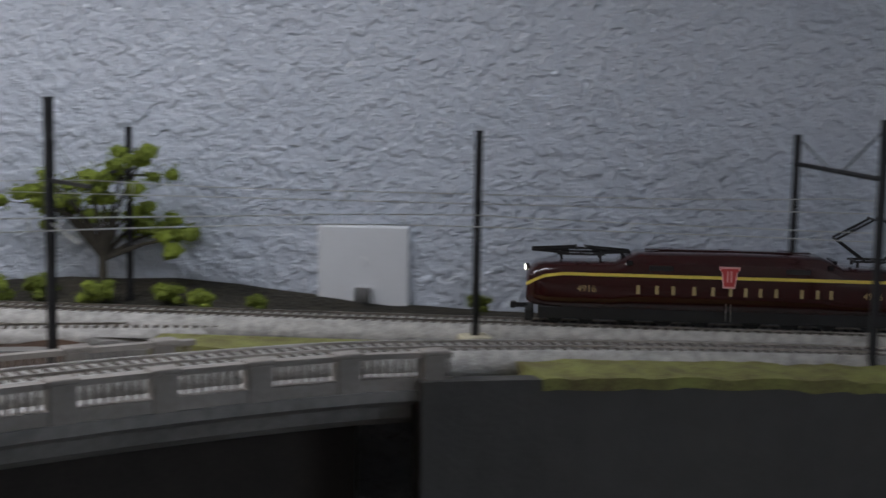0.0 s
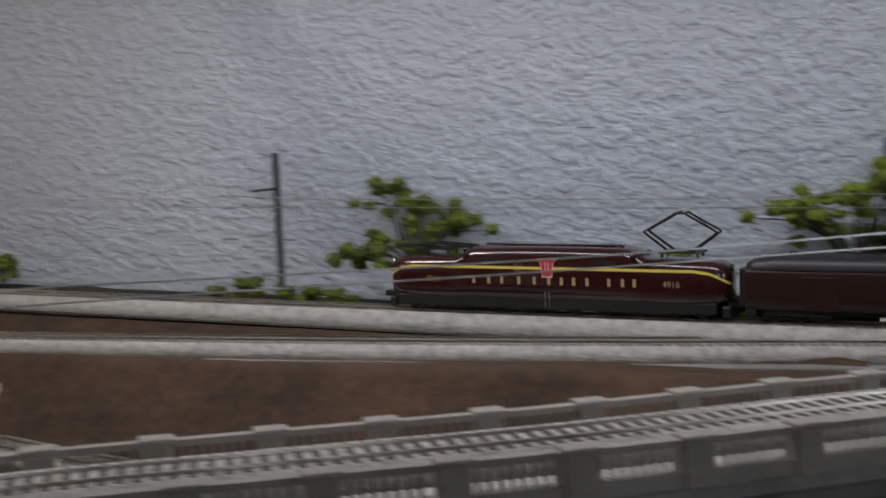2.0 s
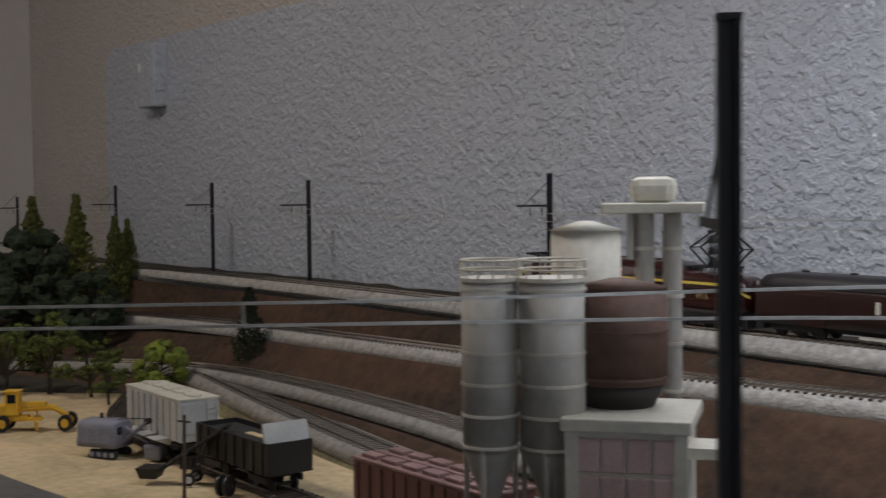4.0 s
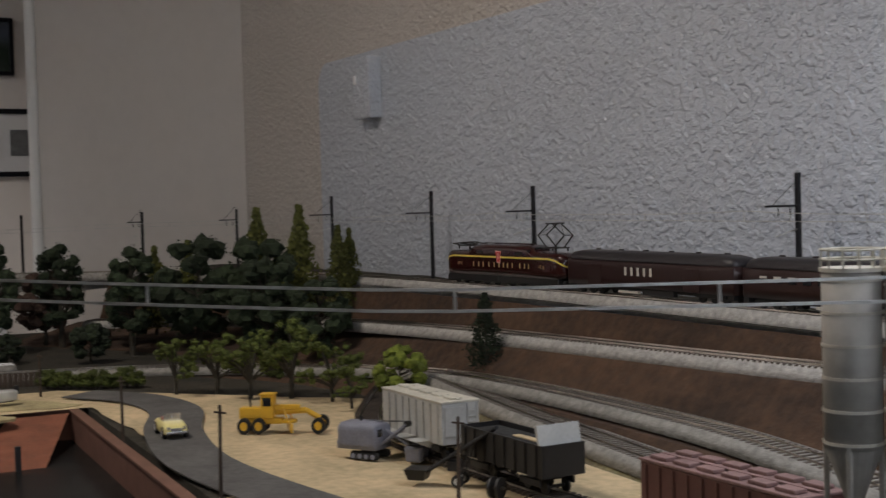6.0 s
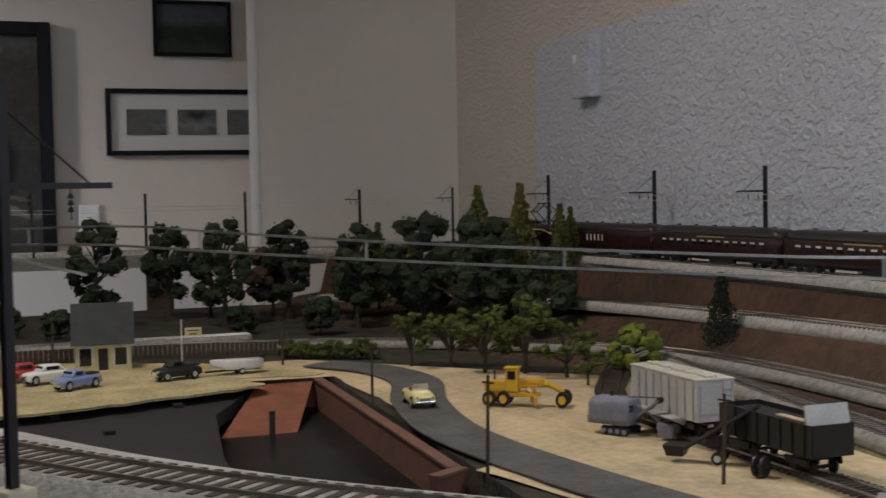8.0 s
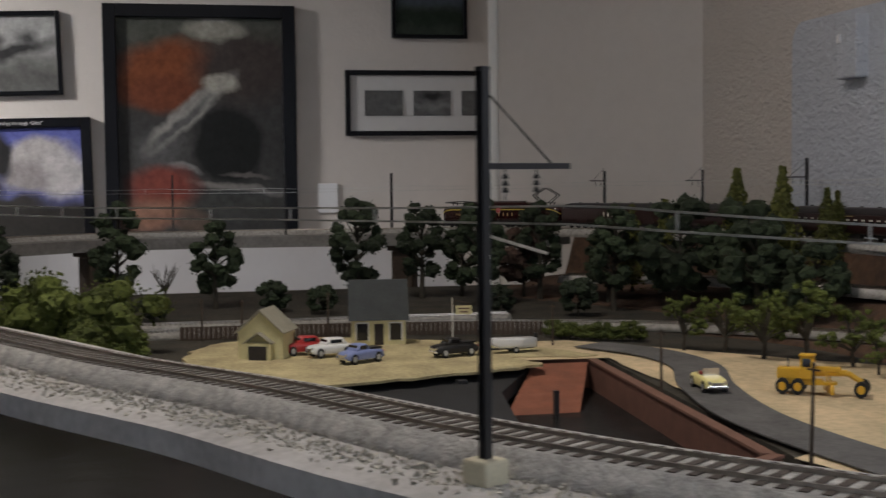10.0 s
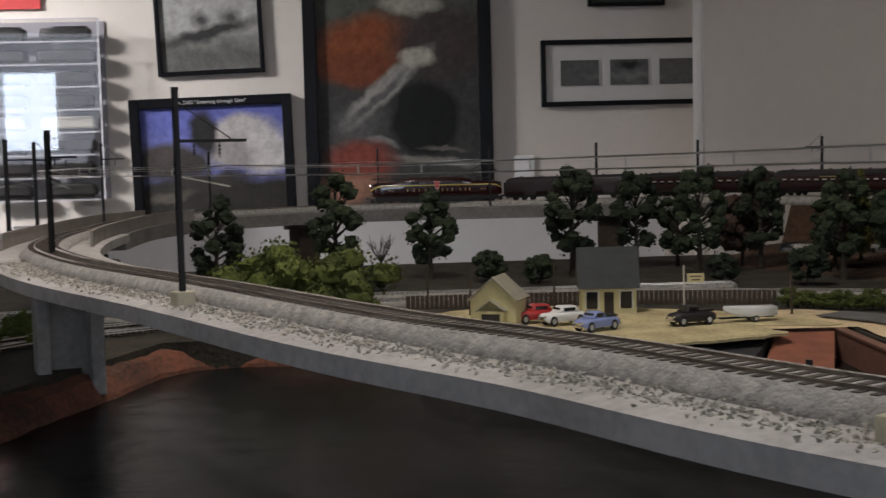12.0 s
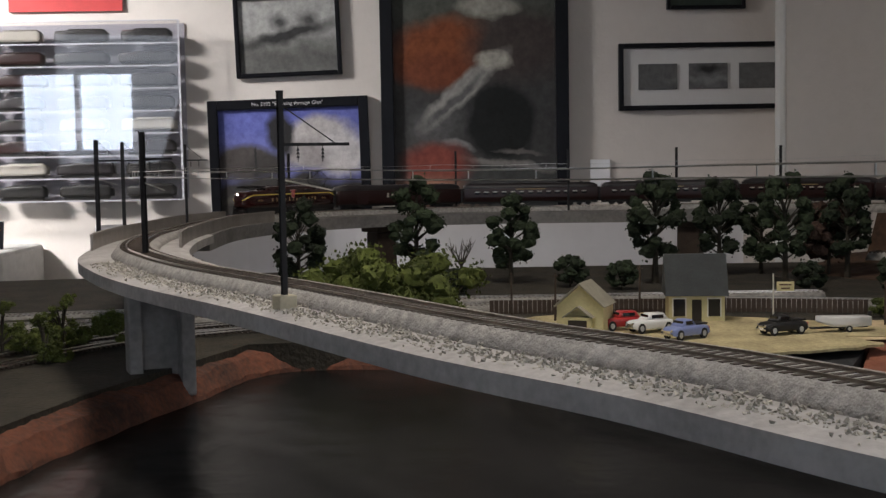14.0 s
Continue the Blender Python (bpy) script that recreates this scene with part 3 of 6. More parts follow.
# shoulder stones scattered along the near deck
random.seed(5)
stone_bm = B()
sdn = sides(MAIN)
for i in range(reach(-1.55, -.39), N1):
    for k in range(26):
        p, s = MAIN[i], sdn[i]
        o = -random.triangular(0.020, 0.050, 0.040)
        c = p + s * o + Vector((random.uniform(-.005, .005), random.uniform(-.005, .005), -0.0085 - 0.002 * max(0, (-o - .02) / .03)))
        r = random.uniform(0.0006, 0.0015)
        m = Matrix.Translation(c) @ Euler((random.random() * 3, random.random() * 3, random.random() * 3)).to_matrix().to_4x4()
        vs = [stone_bm.verts.new(m @ (Vector(q) * r)) for q in ((1, 0, -.7), (-.6, .9, -.6), (-.6, -.9, -.5), (.1, .1, 1.1))]
        for q in ((0, 1, 2), (0, 3, 1), (1, 3, 2), (2, 3, 0)):
            stone_bm.faces.new([vs[j] for j in q])
tagged(part("ballast_stones", stone_bm, "ballast_stone"), "loose pale ballast stones along the deck shoulder", "ballast", kind="stuff")


def pier(name, i, label, w=0.085, z0=1.06, mat="concrete", thick=0.020, top_drop=0.044):
    p, s = MAIN[i], sdn[i]
    ob = thing(name, label, "pier", Matrix.Translation((p.x, p.y, 0)) @ Matrix.Rotation(math.atan2(s.y, s.x), 4, "Z"), kind="structure")
    zt = p.z - top_drop
    part("shaft", one_box(0, 0, (z0 + zt - 0.012) / 2, w * 0.72, thick, zt - 0.012 - z0, bevel=0.003), mat, ob)
    part("cap", one_box(0, 0, zt - 0.006, w, thick * 1.3, 0.0115, bevel=0.0015), mat, ob)
    return ob


p1 = thing("pier_1", "grey concrete pier of two columns and a recessed web on the bank", "pier", pose(-1.550, -.396, 0, 0, 0, 20), kind="structure")
for sy in (-1, 1):
    part("column", one_box(0, sy * .0245, 1.126, .030, .013, .104, bevel=.002), "concrete", p1)
part("web", one_box(-.0125, 0, 1.126, .008, .037, .104), "concrete", p1)
part("cap", one_box(0, 0, 1.1820, .034, .072, .0085, bevel=.0015), "concrete", p1)
pier("pier_2", reach(-2.0, -.50), "grey concrete pier of the curve", 0.09)
pier("pier_3", reach(-.42, .38), "grey concrete pier below the balustrade bridge", 0.10, 1.0, top_drop=0.037)
pier("pier_4", reach(-.16, .60), "grey concrete pier near the abutment", 0.10, 1.0, top_drop=0.037)
pier("pier_5", reach(-2.88, -.23), "brown timber-toned pier of the far viaduct", 0.06, 1.02, "wood", 0.045, 0.034)
pier("pier_6", reach(-2.90, .40), "brown timber-toned pier of the far viaduct", 0.06, 1.02, "wood", 0.045, 0.034)
structure("backdrop_panel", sweep(B(), smooth([(-3.30, .60, 1.2), (-3.30, 0, 1.2), (-3.25, -.45, 1.2), (-3.0, -.85, 1.2)], 0.05), [(-0.004, -0.24), (0.0, -0.24), (0.0, -0.032), (-0.004, -0.032)]), "backdrop_white", "plain white panel standing behind the far viaduct", "backdrop")
structure("backshelf", prism([(-3.7, .62), (-2.62, .62), (-2.62, -.45), (-3.7, -.6)], 1.0, 1.03), "under", "dark shelf under the far viaduct", "shelf")

# ---- balustrade bridge ----
R0, R1 = reach(-.52, .23), reach(.09, .728)
bridge = thing("bridge", "weathered concrete bridge with balustrades carrying the near track", "bridge", kind="structure")
bp = MAIN[R0:R1 + 1]
# slab in darker concrete for its shaded sides; pale strips paint the lit deck
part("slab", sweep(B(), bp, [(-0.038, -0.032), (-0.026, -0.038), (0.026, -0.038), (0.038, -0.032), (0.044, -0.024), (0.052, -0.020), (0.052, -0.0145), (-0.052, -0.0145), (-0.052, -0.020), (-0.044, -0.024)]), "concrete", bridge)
part("lit_deck_strip", sweep(B(), bp, [(-0.0435, -0.0143), (-0.0270, -0.0143), (-0.0270, -0.0105), (-0.0435, -0.0105)]), "deck", bridge)
part("lit_deck_strip", sweep(B(), bp, [(0.0270, -0.0143), (0.0435, -0.0143), (0.0435, -0.0105), (0.0270, -0.0105)]), "deck", bridge)
bal_bm = one_cyl((0, 0, -0.0020), (0, 0, 0.0100), 0.0010, 0.0010, n=6)
bal_mesh = bpy.data.meshes.new("baluster")
bal_bm.to_mesh(bal_mesh)
bal_bm.free()
bal_mesh.materials.append(M["railing"])
post_bm = box(box(B(), 0, 0, 0.0155, 0.0125, 0.0085, 0.019, bevel=0.0006), 0, 0, 0.0260, 0.0150, 0.0105, 0.0028, bevel=0.0008)
post_mesh = bpy.data.meshes.new("post")
post_bm.to_mesh(post_mesh)
post_bm.free()
post_mesh.materials.append(M["railing"])
for off, cut, sink in ((-0.047, 0, 0.0), (0.047, 11, 0.0055)):
    rl = thing("balustrade", "weathered concrete balustrade with square posts", "balustrade", group="bridge balustrades")
    seg = bp[:len(bp) - cut]
    for z0, z1, hw in ((0.0222 - sink, 0.0250 - sink, 0.0028), (0.0060 - sink, 0.0122 - sink, 0.0030)):
        part("handrail" if z1 - z0 < 0.004 else "kerb", sweep(B(), seg, [(off - hw, z0 - 0.0205), (off + hw, z0 - 0.0205), (off + hw, z1 - 0.0205), (off - hw, z1 - 0.0205)]), "railing", rl)
    sl = sides(seg)
    line = [p + s * off for p, s in zip(seg, sl)]
    run, nxt_post, nxt_bal = 0.0, 0.0, 0.0
    tot = sum((b - a).length for a, b in zip(line, line[1:]))
    for a, b in zip(line, line[1:]):
        l = (b - a).length
        ang = math.atan2(b.y - a.y, b.x - a.x)
        while nxt_post <= run + l:
            q = a.lerp(b, (nxt_post - run) / l)
            ob = new("post", post_mesh)
            ob.parent, ob.matrix_basis = rl, Matrix.Translation(q + Vector((0, 0, -0.0215 - sink))) @ Matrix.Rotation(ang, 4, "Z")
            nxt_post += 0.0478
        while nxt_bal <= run + l:
            k = nxt_bal % 0.0478
            if 0.0085 < k < 0.0400:
                q = a.lerp(b, (nxt_bal - run) / l)
                ob = new("baluster", bal_mesh)
                ob.parent, ob.matrix_basis = rl, Matrix.Translation(q + Vector((0, 0, -0.0075 - sink)))
            nxt_bal += 0.0043
        run += l
# low railings of the far curve
for off in (-0.050, 0.046):
    rl = thing("balustrade", "low grey railing on the curved deck", "balustrade", group="deck railings")
    seg = MAIN[reach(-2.60, -.45):reach(-1.75, -.46)]
    part("handrail", sweep(B(), seg, [(off - 0.002, 0.004), (off + 0.002, 0.004), (off + 0.002, 0.0075), (off - 0.002, 0.0075)]), "railing", rl)
    part("kerb", sweep(B(), seg, [(off - 0.0015, -0.012), (off + 0.0015, -0.012), (off + 0.0015, 0.0045), (off - 0.0015, 0.0045)]), "railing", rl)


# ---- catenary ----
def beam(bm, a, b, w):
    cyl(bm, a, b, w, n=4)


def mast(x, y, zb, to, height=0.136, arm=0.047, footing=0, group="catenary masts", arm_h=0.104, lab="black", girth=1.0):
    """A mast at x, y whose arm points to the angle to (degrees)."""
    ob = thing("catenary_mast", "slim %s catenary mast with a cross arm beside the track" % lab, "catenary mast", pose(x, y, zb, 0, 0, to), group=group)
    i_shape = [(-.0021, -.0020), (.0021, -.0020), (.0021, -.0012), (.0005, -.0012), (.0005, .0012), (.0021, .0012), (.0021, .0020), (-.0021, .0020), (-.0021, .0012), (-.0005, .0012), (-.0005, -.0012), (-.0021, -.0012)]
    part("post", prism([(px * girth, py * girth) for px, py in i_shape], 0, height), "pole", ob)
    part("cap", one_box(0, 0, height + 0.0006, 0.0046 * girth, 0.0044 * girth, 0.0012), "pole", ob)
    if arm:
        part("arm", one_box(arm / 2 + 0.001, 0, arm_h, arm, 0.0014, 0.0020), "pole", ob)
        bb_ = B()
        beam(bb_, (0.001, 0, arm_h + 0.024), (arm * .8, 0, arm_h + 0.001), 0.0004)
        part("stay", bb_, "pole", ob)
        for k in (0.25, 0.62):
            ib = B()
            for j in range(3):
                cyl(ib, (arm * k, 0, arm_h - 0.004 - j * 0.0022), (arm * k, 0, arm_h - 0.0025 - j * 0.0022), 0.0012, 0.0006, n=8)
            beam(ib, (arm * k, 0, arm_h), (arm * k, 0, arm_h - 0.011), 0.0003)
            part("insulator", ib, "pole", ob, "brown string insulator")
        sb = B()
        beam(sb, (0.002, 0, arm_h - 0.022), (arm * .75, 0, arm_h - 0.029), 0.0005)
        part("steady_arm", sb, "wire", ob)
    if footing:
        part("footing", one_box(0, 0, -footing / 2 + 0.001, 0.019 * girth ** 2, 0.019 * girth ** 2, footing, bevel=0.001), "block", ob, "cream concrete footing block")
    return ob


for x, y in ((-.150, .958), (-.662, .958), (-1.166, .958), (-1.628, .958), (-1.901, .958), (-2.254, .956)):
    mast(x, y, 1.187 + (0.004 if x < -1 else 0), -90, 0.134, 0.040, group="wall masts")
for x, y, a in ((-2.46, .86, -120), (-2.665, .745, -130), (-2.83, .555, 180 + 10), (-2.925, .37, 180 + 20), (-2.985, -.075, 180), (-2.80, -.40, 40), (-2.92, .15, 0)):
    mast(x, y, 1.186, a, 0.122, 0.030 if x < -2.4 and y > .6 else 0.0, group="far masts")
for x, y, a in ((-1.531, -0.403, 60), (-1.877, -0.533, 80), (-2.058, -0.544, 90), (-2.394, -0.522, 100)):
    mast(x, y, 1.195, a, 0.128, 0.034, group="curve masts")
mast(-.098, .668, 1.199, -48, 0.145, 0.052, 0.010, "bridge masts")
mast(.112, .862, 1.192, -70, 0.134, 0.0, 0.008, "bridge masts")
mast(-.3745, .311, 1.199, 138, 0.140, 0.045, 0.010, "near masts")
mast(-.690, .036, 1.212, 122, 0.124, 0.040, 0.014, "near masts", 0.094, "dark brown", .76)
mast(-1.131, -.231, 1.211, 120, 0.126, 0.046, 0.014, "near masts", 0.094, girth=.8)
# portal over both tracks at the far right
portal = thing("catenary_portal", "black catenary portal with a truss spanning two tracks", "catenary portal", pose(.4259, .0034, 1.186, 0, 0, 5.3))
for yy, h in ((.972, 0.140), (.800, 0.154)):
    part("post", one_box(0, yy, h / 2, 0.0042, 0.0042, h), "pole", portal)
tb = B()
beam(tb, (0, .80, .119), (0, .972, .119), 0.0016)
beam(tb, (0, .80, .149), (0, .868, .121), 0.0006)
beam(tb, (0, .972, .138), (0, .904, .121), 0.0006)
part("truss", tb, "pole", portal)


def wires(pts, label, masts, z_contact=0.073, rise=0.022, droppers=0.075, apart=0.0065, sag=None):
    """Contact wire, messenger that rises towards the masts, and droppers over a line of rail heads."""
    ob = thing("overhead_wire", label, "overhead wire")
    near = sorted(min(range(len(pts)), key=lambda i: (pts[i].x - x) ** 2 + (pts[i].y - y) ** 2) for x, y in masts)
    low, high, at = [], [], [0.0]
    for a, b in zip(pts, pts[1:]):
        at.append(at[-1] + (b - a).length)
    nd_ = 0.02
    drop_lines = []
    for p, l in zip(pts, at):
        gap = min(abs(l - at[i]) for i in near)
        h = apart + rise * max(0.0, 1 - gap / 0.13) ** 1.8
        c = z_contact + (float(np.interp(p.x, sag[0], sag[1])) if sag else 0.0)
        low.append(p + Vector((0, 0, c)))
        high.append(p + Vector((0, 0, c + h)))
        if l > nd_:
            drop_lines.append((low[-1], high[-1]))
            nd_ += droppers
    for nm, line in (("contact_wire", low), ("messenger_wire", high)):
        part(nm, sweep(B(), line, [(-0.00035, -0.00035), (0.00035, -0.00035), (0.00035, 0.00035), (-0.00035, 0.00035)]), "wire", ob)
    for a, b in drop_lines:
        part("dropper", one_cyl(a, b, 0.00042, n=5), "wire", ob)
    return ob


wires(MAIN[0:F0:3], "thin grey overhead wires above the wall track", [(.34, .9), (-.15, .9), (-.662, .9), (-1.166, .9), (-1.628, .9), (-1.9, .9), (-2.25, .85)], 0.079, 0.003)
wires(MAIN[F0:N0:3], "thin bright overhead wires above the far viaduct", [(-2.665, .70), (-2.9, .4), (-2.95, .1), (-2.9, -.1), (-2.75, -.35), (-2.3, -.5)], 0.076, 0.003)
wires(MAIN[N0::2], "bright soldered overhead wires above the near track", [(-2.02, -.5), (-1.8, -.48), (-1.395, -.35), (-1.152, -.2), (-.69, .07), (-.372, .37), (-.098, .6), (.112, .74), (.42, .83)], 0.0655, 0.0015, 0.066, 0.0050, ((-1.2, -.70, -.53, -.40), (.004, .0062, -.0022, 0)))


# ---- the train ----
def loft(stations, n_side=9):
    """A body from stations (x, half width, floor z, roof z, roof roundness)."""
    bm = B()
    rings = []
    for x, w, z0, z1, rr in stations:
        ring = []
        h = z1 - z0
        r = min(rr, w * 0.98, h * 0.9)
        prof = [(-w * 0.97, z0)] + [(-w, z0 + (h - r) * k) for k in (0.35, 0.7, 1.0)]
        prof += [(-w + r - r * math.cos(a), z1 - r + r * math.sin(a)) for a in (math.pi * k / 8 for k in (1, 2, 3))] + [(-w + r, z1)]
        prof += [(-y, z) for y, z in prof[::-1]]
        rings.append([bm.verts.new((x, y, z)) for y, z in prof])
    for a, b in zip(rings, rings[1:]):
        for i in range(len(a)):
            j = (i + 1) % len(a)
            bm.faces.new((a[i], b[i], b[j], a[j]))
    bm.faces.new(rings[0])
    bm.faces.new(rings[-1][::-1])
    bmesh.ops.recalc_face_normals(bm, faces=bm.faces)
    return shade_smooth(bm)


def bogie(parent, x, wheels, r, span):
    fr = part("bogie", one_box(x, 0, 0.0095, span * .3, 0.027, 0.004), "black", parent)
    for sy in (-1, 1):
        part("side_frame", one_box(x, sy * 0.0135, 0.008, span, 0.002, 0.005, bevel=0.0006), "black", fr)
    for k in range(wheels):
        wx = x - span / 2 * 0.8 + (span * 0.8) * k / max(1, wheels - 1)
        wb = B()
        for sy in (-1, 1):
            cyl(wb, (wx, sy * 0.0075, r), (wx, sy * 0.0095, r), r, n=18)
        cyl(wb, (wx, -0.0095, r), (wx, 0.0095, r), 0.0012, n=6)
        part("wheelset", wb, "black", fr)


def lettering(text, size, m, mat, parent, name="number"):
    cu = bpy.data.curves.new("lettering", "FONT")
    cu.body, cu.size, cu.align_x, cu.extrude = text, size, "CENTER", 0.0
    tmp = bpy.data.objects.new("lettering_tmp", cu)
    me = bpy.data.meshes.new_from_object(tmp)
    bpy.data.objects.remove(tmp)
    me.materials.clear()
    me.materials.append(M[mat])
    ob = new(name, me)
    ob.parent, ob.matrix_basis = parent, m
    return ob


def pantograph(parent, x, raised):
    pb = B()
    for sy in (-1, 1):
        cyl(pb, (x - 0.016, sy * 0.008, 0.0475), (x + 0.016, sy * 0.008, 0.0475), 0.0008, n=6)
        for sx in (-1, 1):
            cyl(pb, (x + sx * 0.013, sy * 0.008, 0.0435), (x + sx * 0.013, sy * 0.008, 0.0475), 0.0011, n=6)
    for sx in (-1, 0, 1):
        cyl(pb, (x + sx * 0.014, -0.008, 0.0475), (x + sx * 0.014, 0.008, 0.0475), 0.0008, n=6)
    pan = part("pantograph", pb, "black", parent, "raised black diamond pantograph" if raised else "folded black pantograph")
    ab = B()
    top = 0.0755 if raised else 0.0515
    knee = 0.0620 if raised else 0.0495
    out = 0.027 if raised else 0.033
    for sx in (-1, 1):
        for sy in (-1, 1):
            cyl(ab, (x + sx * 0.008, sy * 0.007, 0.048), (x + sx * out, sy * 0.006, knee), 0.0009, n=5)
            cyl(ab, (x + sx * out, sy * 0.006, knee), (x + sx * 0.003, sy * 0.006, top), 0.0008, n=5)
        cyl(ab, (x + sx * out, -0.006, knee), (x + sx * out, 0.006, knee), 0.0005, n=5)
        cyl(ab, (x + sx * out, -0.006, knee), (x + sx * 0.003, 0.006, top), 0.0003, n=4)
    part("frame", ab, "black", pan)
    cb = B()
    for sx in (-1, 1):
        cyl(cb, (x + sx * 0.003, -0.011, top), (x + sx * 0.003, 0.011, top), 0.0008, n=6)
    box(cb, x, 0, top - 0.0006, 0.006, 0.003, 0.0012)
    part("collector", cb, "black", pan)


loco = thing("electric_locomotive", "glossy tuscan red streamlined electric locomotive with gold stripes on the rails", "locomotive")
W2 = 0.0172
st = []
for x, w, z0, z1, rr in ((-.1345, .0080, .016, .0330, .006), (-.1325, .0118, .0145, .0375, .007), (-.1285, .0150, .0135, .0405, .008), (-.122, .0166, .0130, .0418, .008), (-.110, W2, .0126, .0422, .008), (-.075, W2, .0126, .0430, .008),
                         (-.068, W2, .0126, .0470, .008), (-.060, W2, .0126, .0500, .008), (-.030, W2, .0126, .0506, .008)):
    st.append((x, w, z0, z1, rr))
st = st + [(0, W2, .0126, .0508, .008)] + [(-x, w, z0, z1, rr) for x, w, z0, z1, rr in st[::-1]]
part("body", loft(st), "tuscan", loco)


def stripe(sy, z_mid, thick, mat, name, lift=0.0004):
    """A painted line along the flank that dips round both noses."""
    bm = B()
    pts = []
    for x, w, z0, z1, rr in st:
        dip = max(0.0, (abs(x) - .112) / .022) ** 2 * 0.0085
        pts.append((x, sy * (w + lift), z_mid - dip))
    a = [bm.verts.new((x, y, z - thick / 2)) for x, y, z in pts]
    b = [bm.verts.new((x, y, z + thick / 2)) for x, y, z in pts]
    for i in range(len(pts) - 1):
        bm.faces.new((a[i], a[i + 1], b[i + 1], b[i]))
    return part(name, bm, mat, loco)


for sy in (-1, 1):
    stripe(sy, 0.0352, 0.0021, "gold", "stripe")
    # the road name as plain upright bars
    for lx in (-.0598, -.0473, -.0366, -.0227, -.0103, .0012, .0112, .0208, .0311, .0478, .0581, .0669):
        part("name_bar", one_box(-sy * lx, sy * (W2 + 0.0003), 0.0258, 0.0024, 0.0003, 0.0058), "cream", loco)
    for nx in (-0.094, 0.094):
        lettering("4916", 0.0064, pose(nx, sy * (W2 + 0.0004), 0.0234, 90, 0, 0 if sy < 0 else 180), "cream", loco)
    # keystone emblem
    kb = B()
    for sc, mat, dy in ((1.0, "pink", 0.0005), (0.82, "red_paint", 0.0008)):
        kb = B()
        o = [(-.0058, .0052), (.0058, .0052), (.0058, .0036), (.0046, .0030), (.0034, -.0056), (-.0034, -.0056), (-.0046, .0030), (-.0058, .0036)]
        kb.faces.new([kb.verts.new((x * sc * 1.2, sy * (W2 + dy), 0.0358 + z * sc * 1.35)) for x, z in o])
        part("emblem", kb, mat, loco, "red keystone-shaped emblem")
    eb2 = B()
    for dx in (-0.0012, 0.0012):
        box(eb2, dx, sy * (W2 + 0.0009), 0.0362, 0.0008, 0.0002, 0.0075)
    part("emblem_line", eb2, "pink", loco)
    for sx in (-1, 1):
        part("cab_window", one_box(sx * 0.0660, sy * 0.0164, 0.0436, 0.0040, 0.0030, 0.0030, bevel=0.0004), "window_dark", loco)
        part("grille", one_box(sx * 0.045, sy * (W2 - 0.0004), 0.0405, 0.016, 0.0014, 0.0035), "black", loco)
    lad = B()
    for k in (-1, 1):
        box(lad, k * 0.0016, sy * (W2 + 0.0006), 0.0120, 0.0006, 0.0006, 0.012)
    part("step", lad, "chrome", loco)
for sx in (-1, 1):
    part("windscreen", one_box(sx * 0.0700, 0, 0.0462, 0.0030, 0.020, 0.0030, bevel=0.0005), "window_dark", loco)
    part("coupler", box(box(B(), sx * 0.1385, 0, 0.0105, 0.010, 0.0030, 0.0030), sx * 0.1430, 0.0008, 0.0105, 0.004, 0.0060, 0.0045, bevel=0.0008), "black", loco)
    part("pilot", one_box(sx * 0.1320, 0, 0.0062, 0.006, 0.026, 0.0085, bevel=0.0015), "black", loco)
    hl = part("headlight", one_cyl((sx * 0.1325, 0, 0.0370), (sx * 0.1350, 0, 0.0370), 0.0024, n=14), "black", loco)
    part("lens", one_cyl((sx * 0.1350, 0, 0.0370), (sx * 0.1354, 0, 0.0370), 0.0019, n=14), "headlight" if sx < 0 else "shade", hl)
part("skirt", one_box(0, 0, 0.0086, 0.252, 0.0325, 0.0086, bevel=0.001), "black", loco)
for x, nwh, r, span in ((-.104, 2, .0052, .026), (-.042, 3, .0085, .062), (.042, 3, .0085, .062), (.104, 2, .0052, .026)):
    bogie(loco, x, nwh, r, span)
part("roof_walk", one_box(0, 0, 0.0513, 0.110, 0.006, 0.0010), "tuscan", loco)
pantograph(loco, -0.098, False)
pantograph(loco, 0.098, True)
for x in (-.04, .0, .04):
    part("roof_vent", one_box(x, 0.008, 0.0508, 0.010, 0.004, 0.0018, bevel=0.0006), "tuscan", loco)

CARLEN, PITCH = 0.272, 0.284


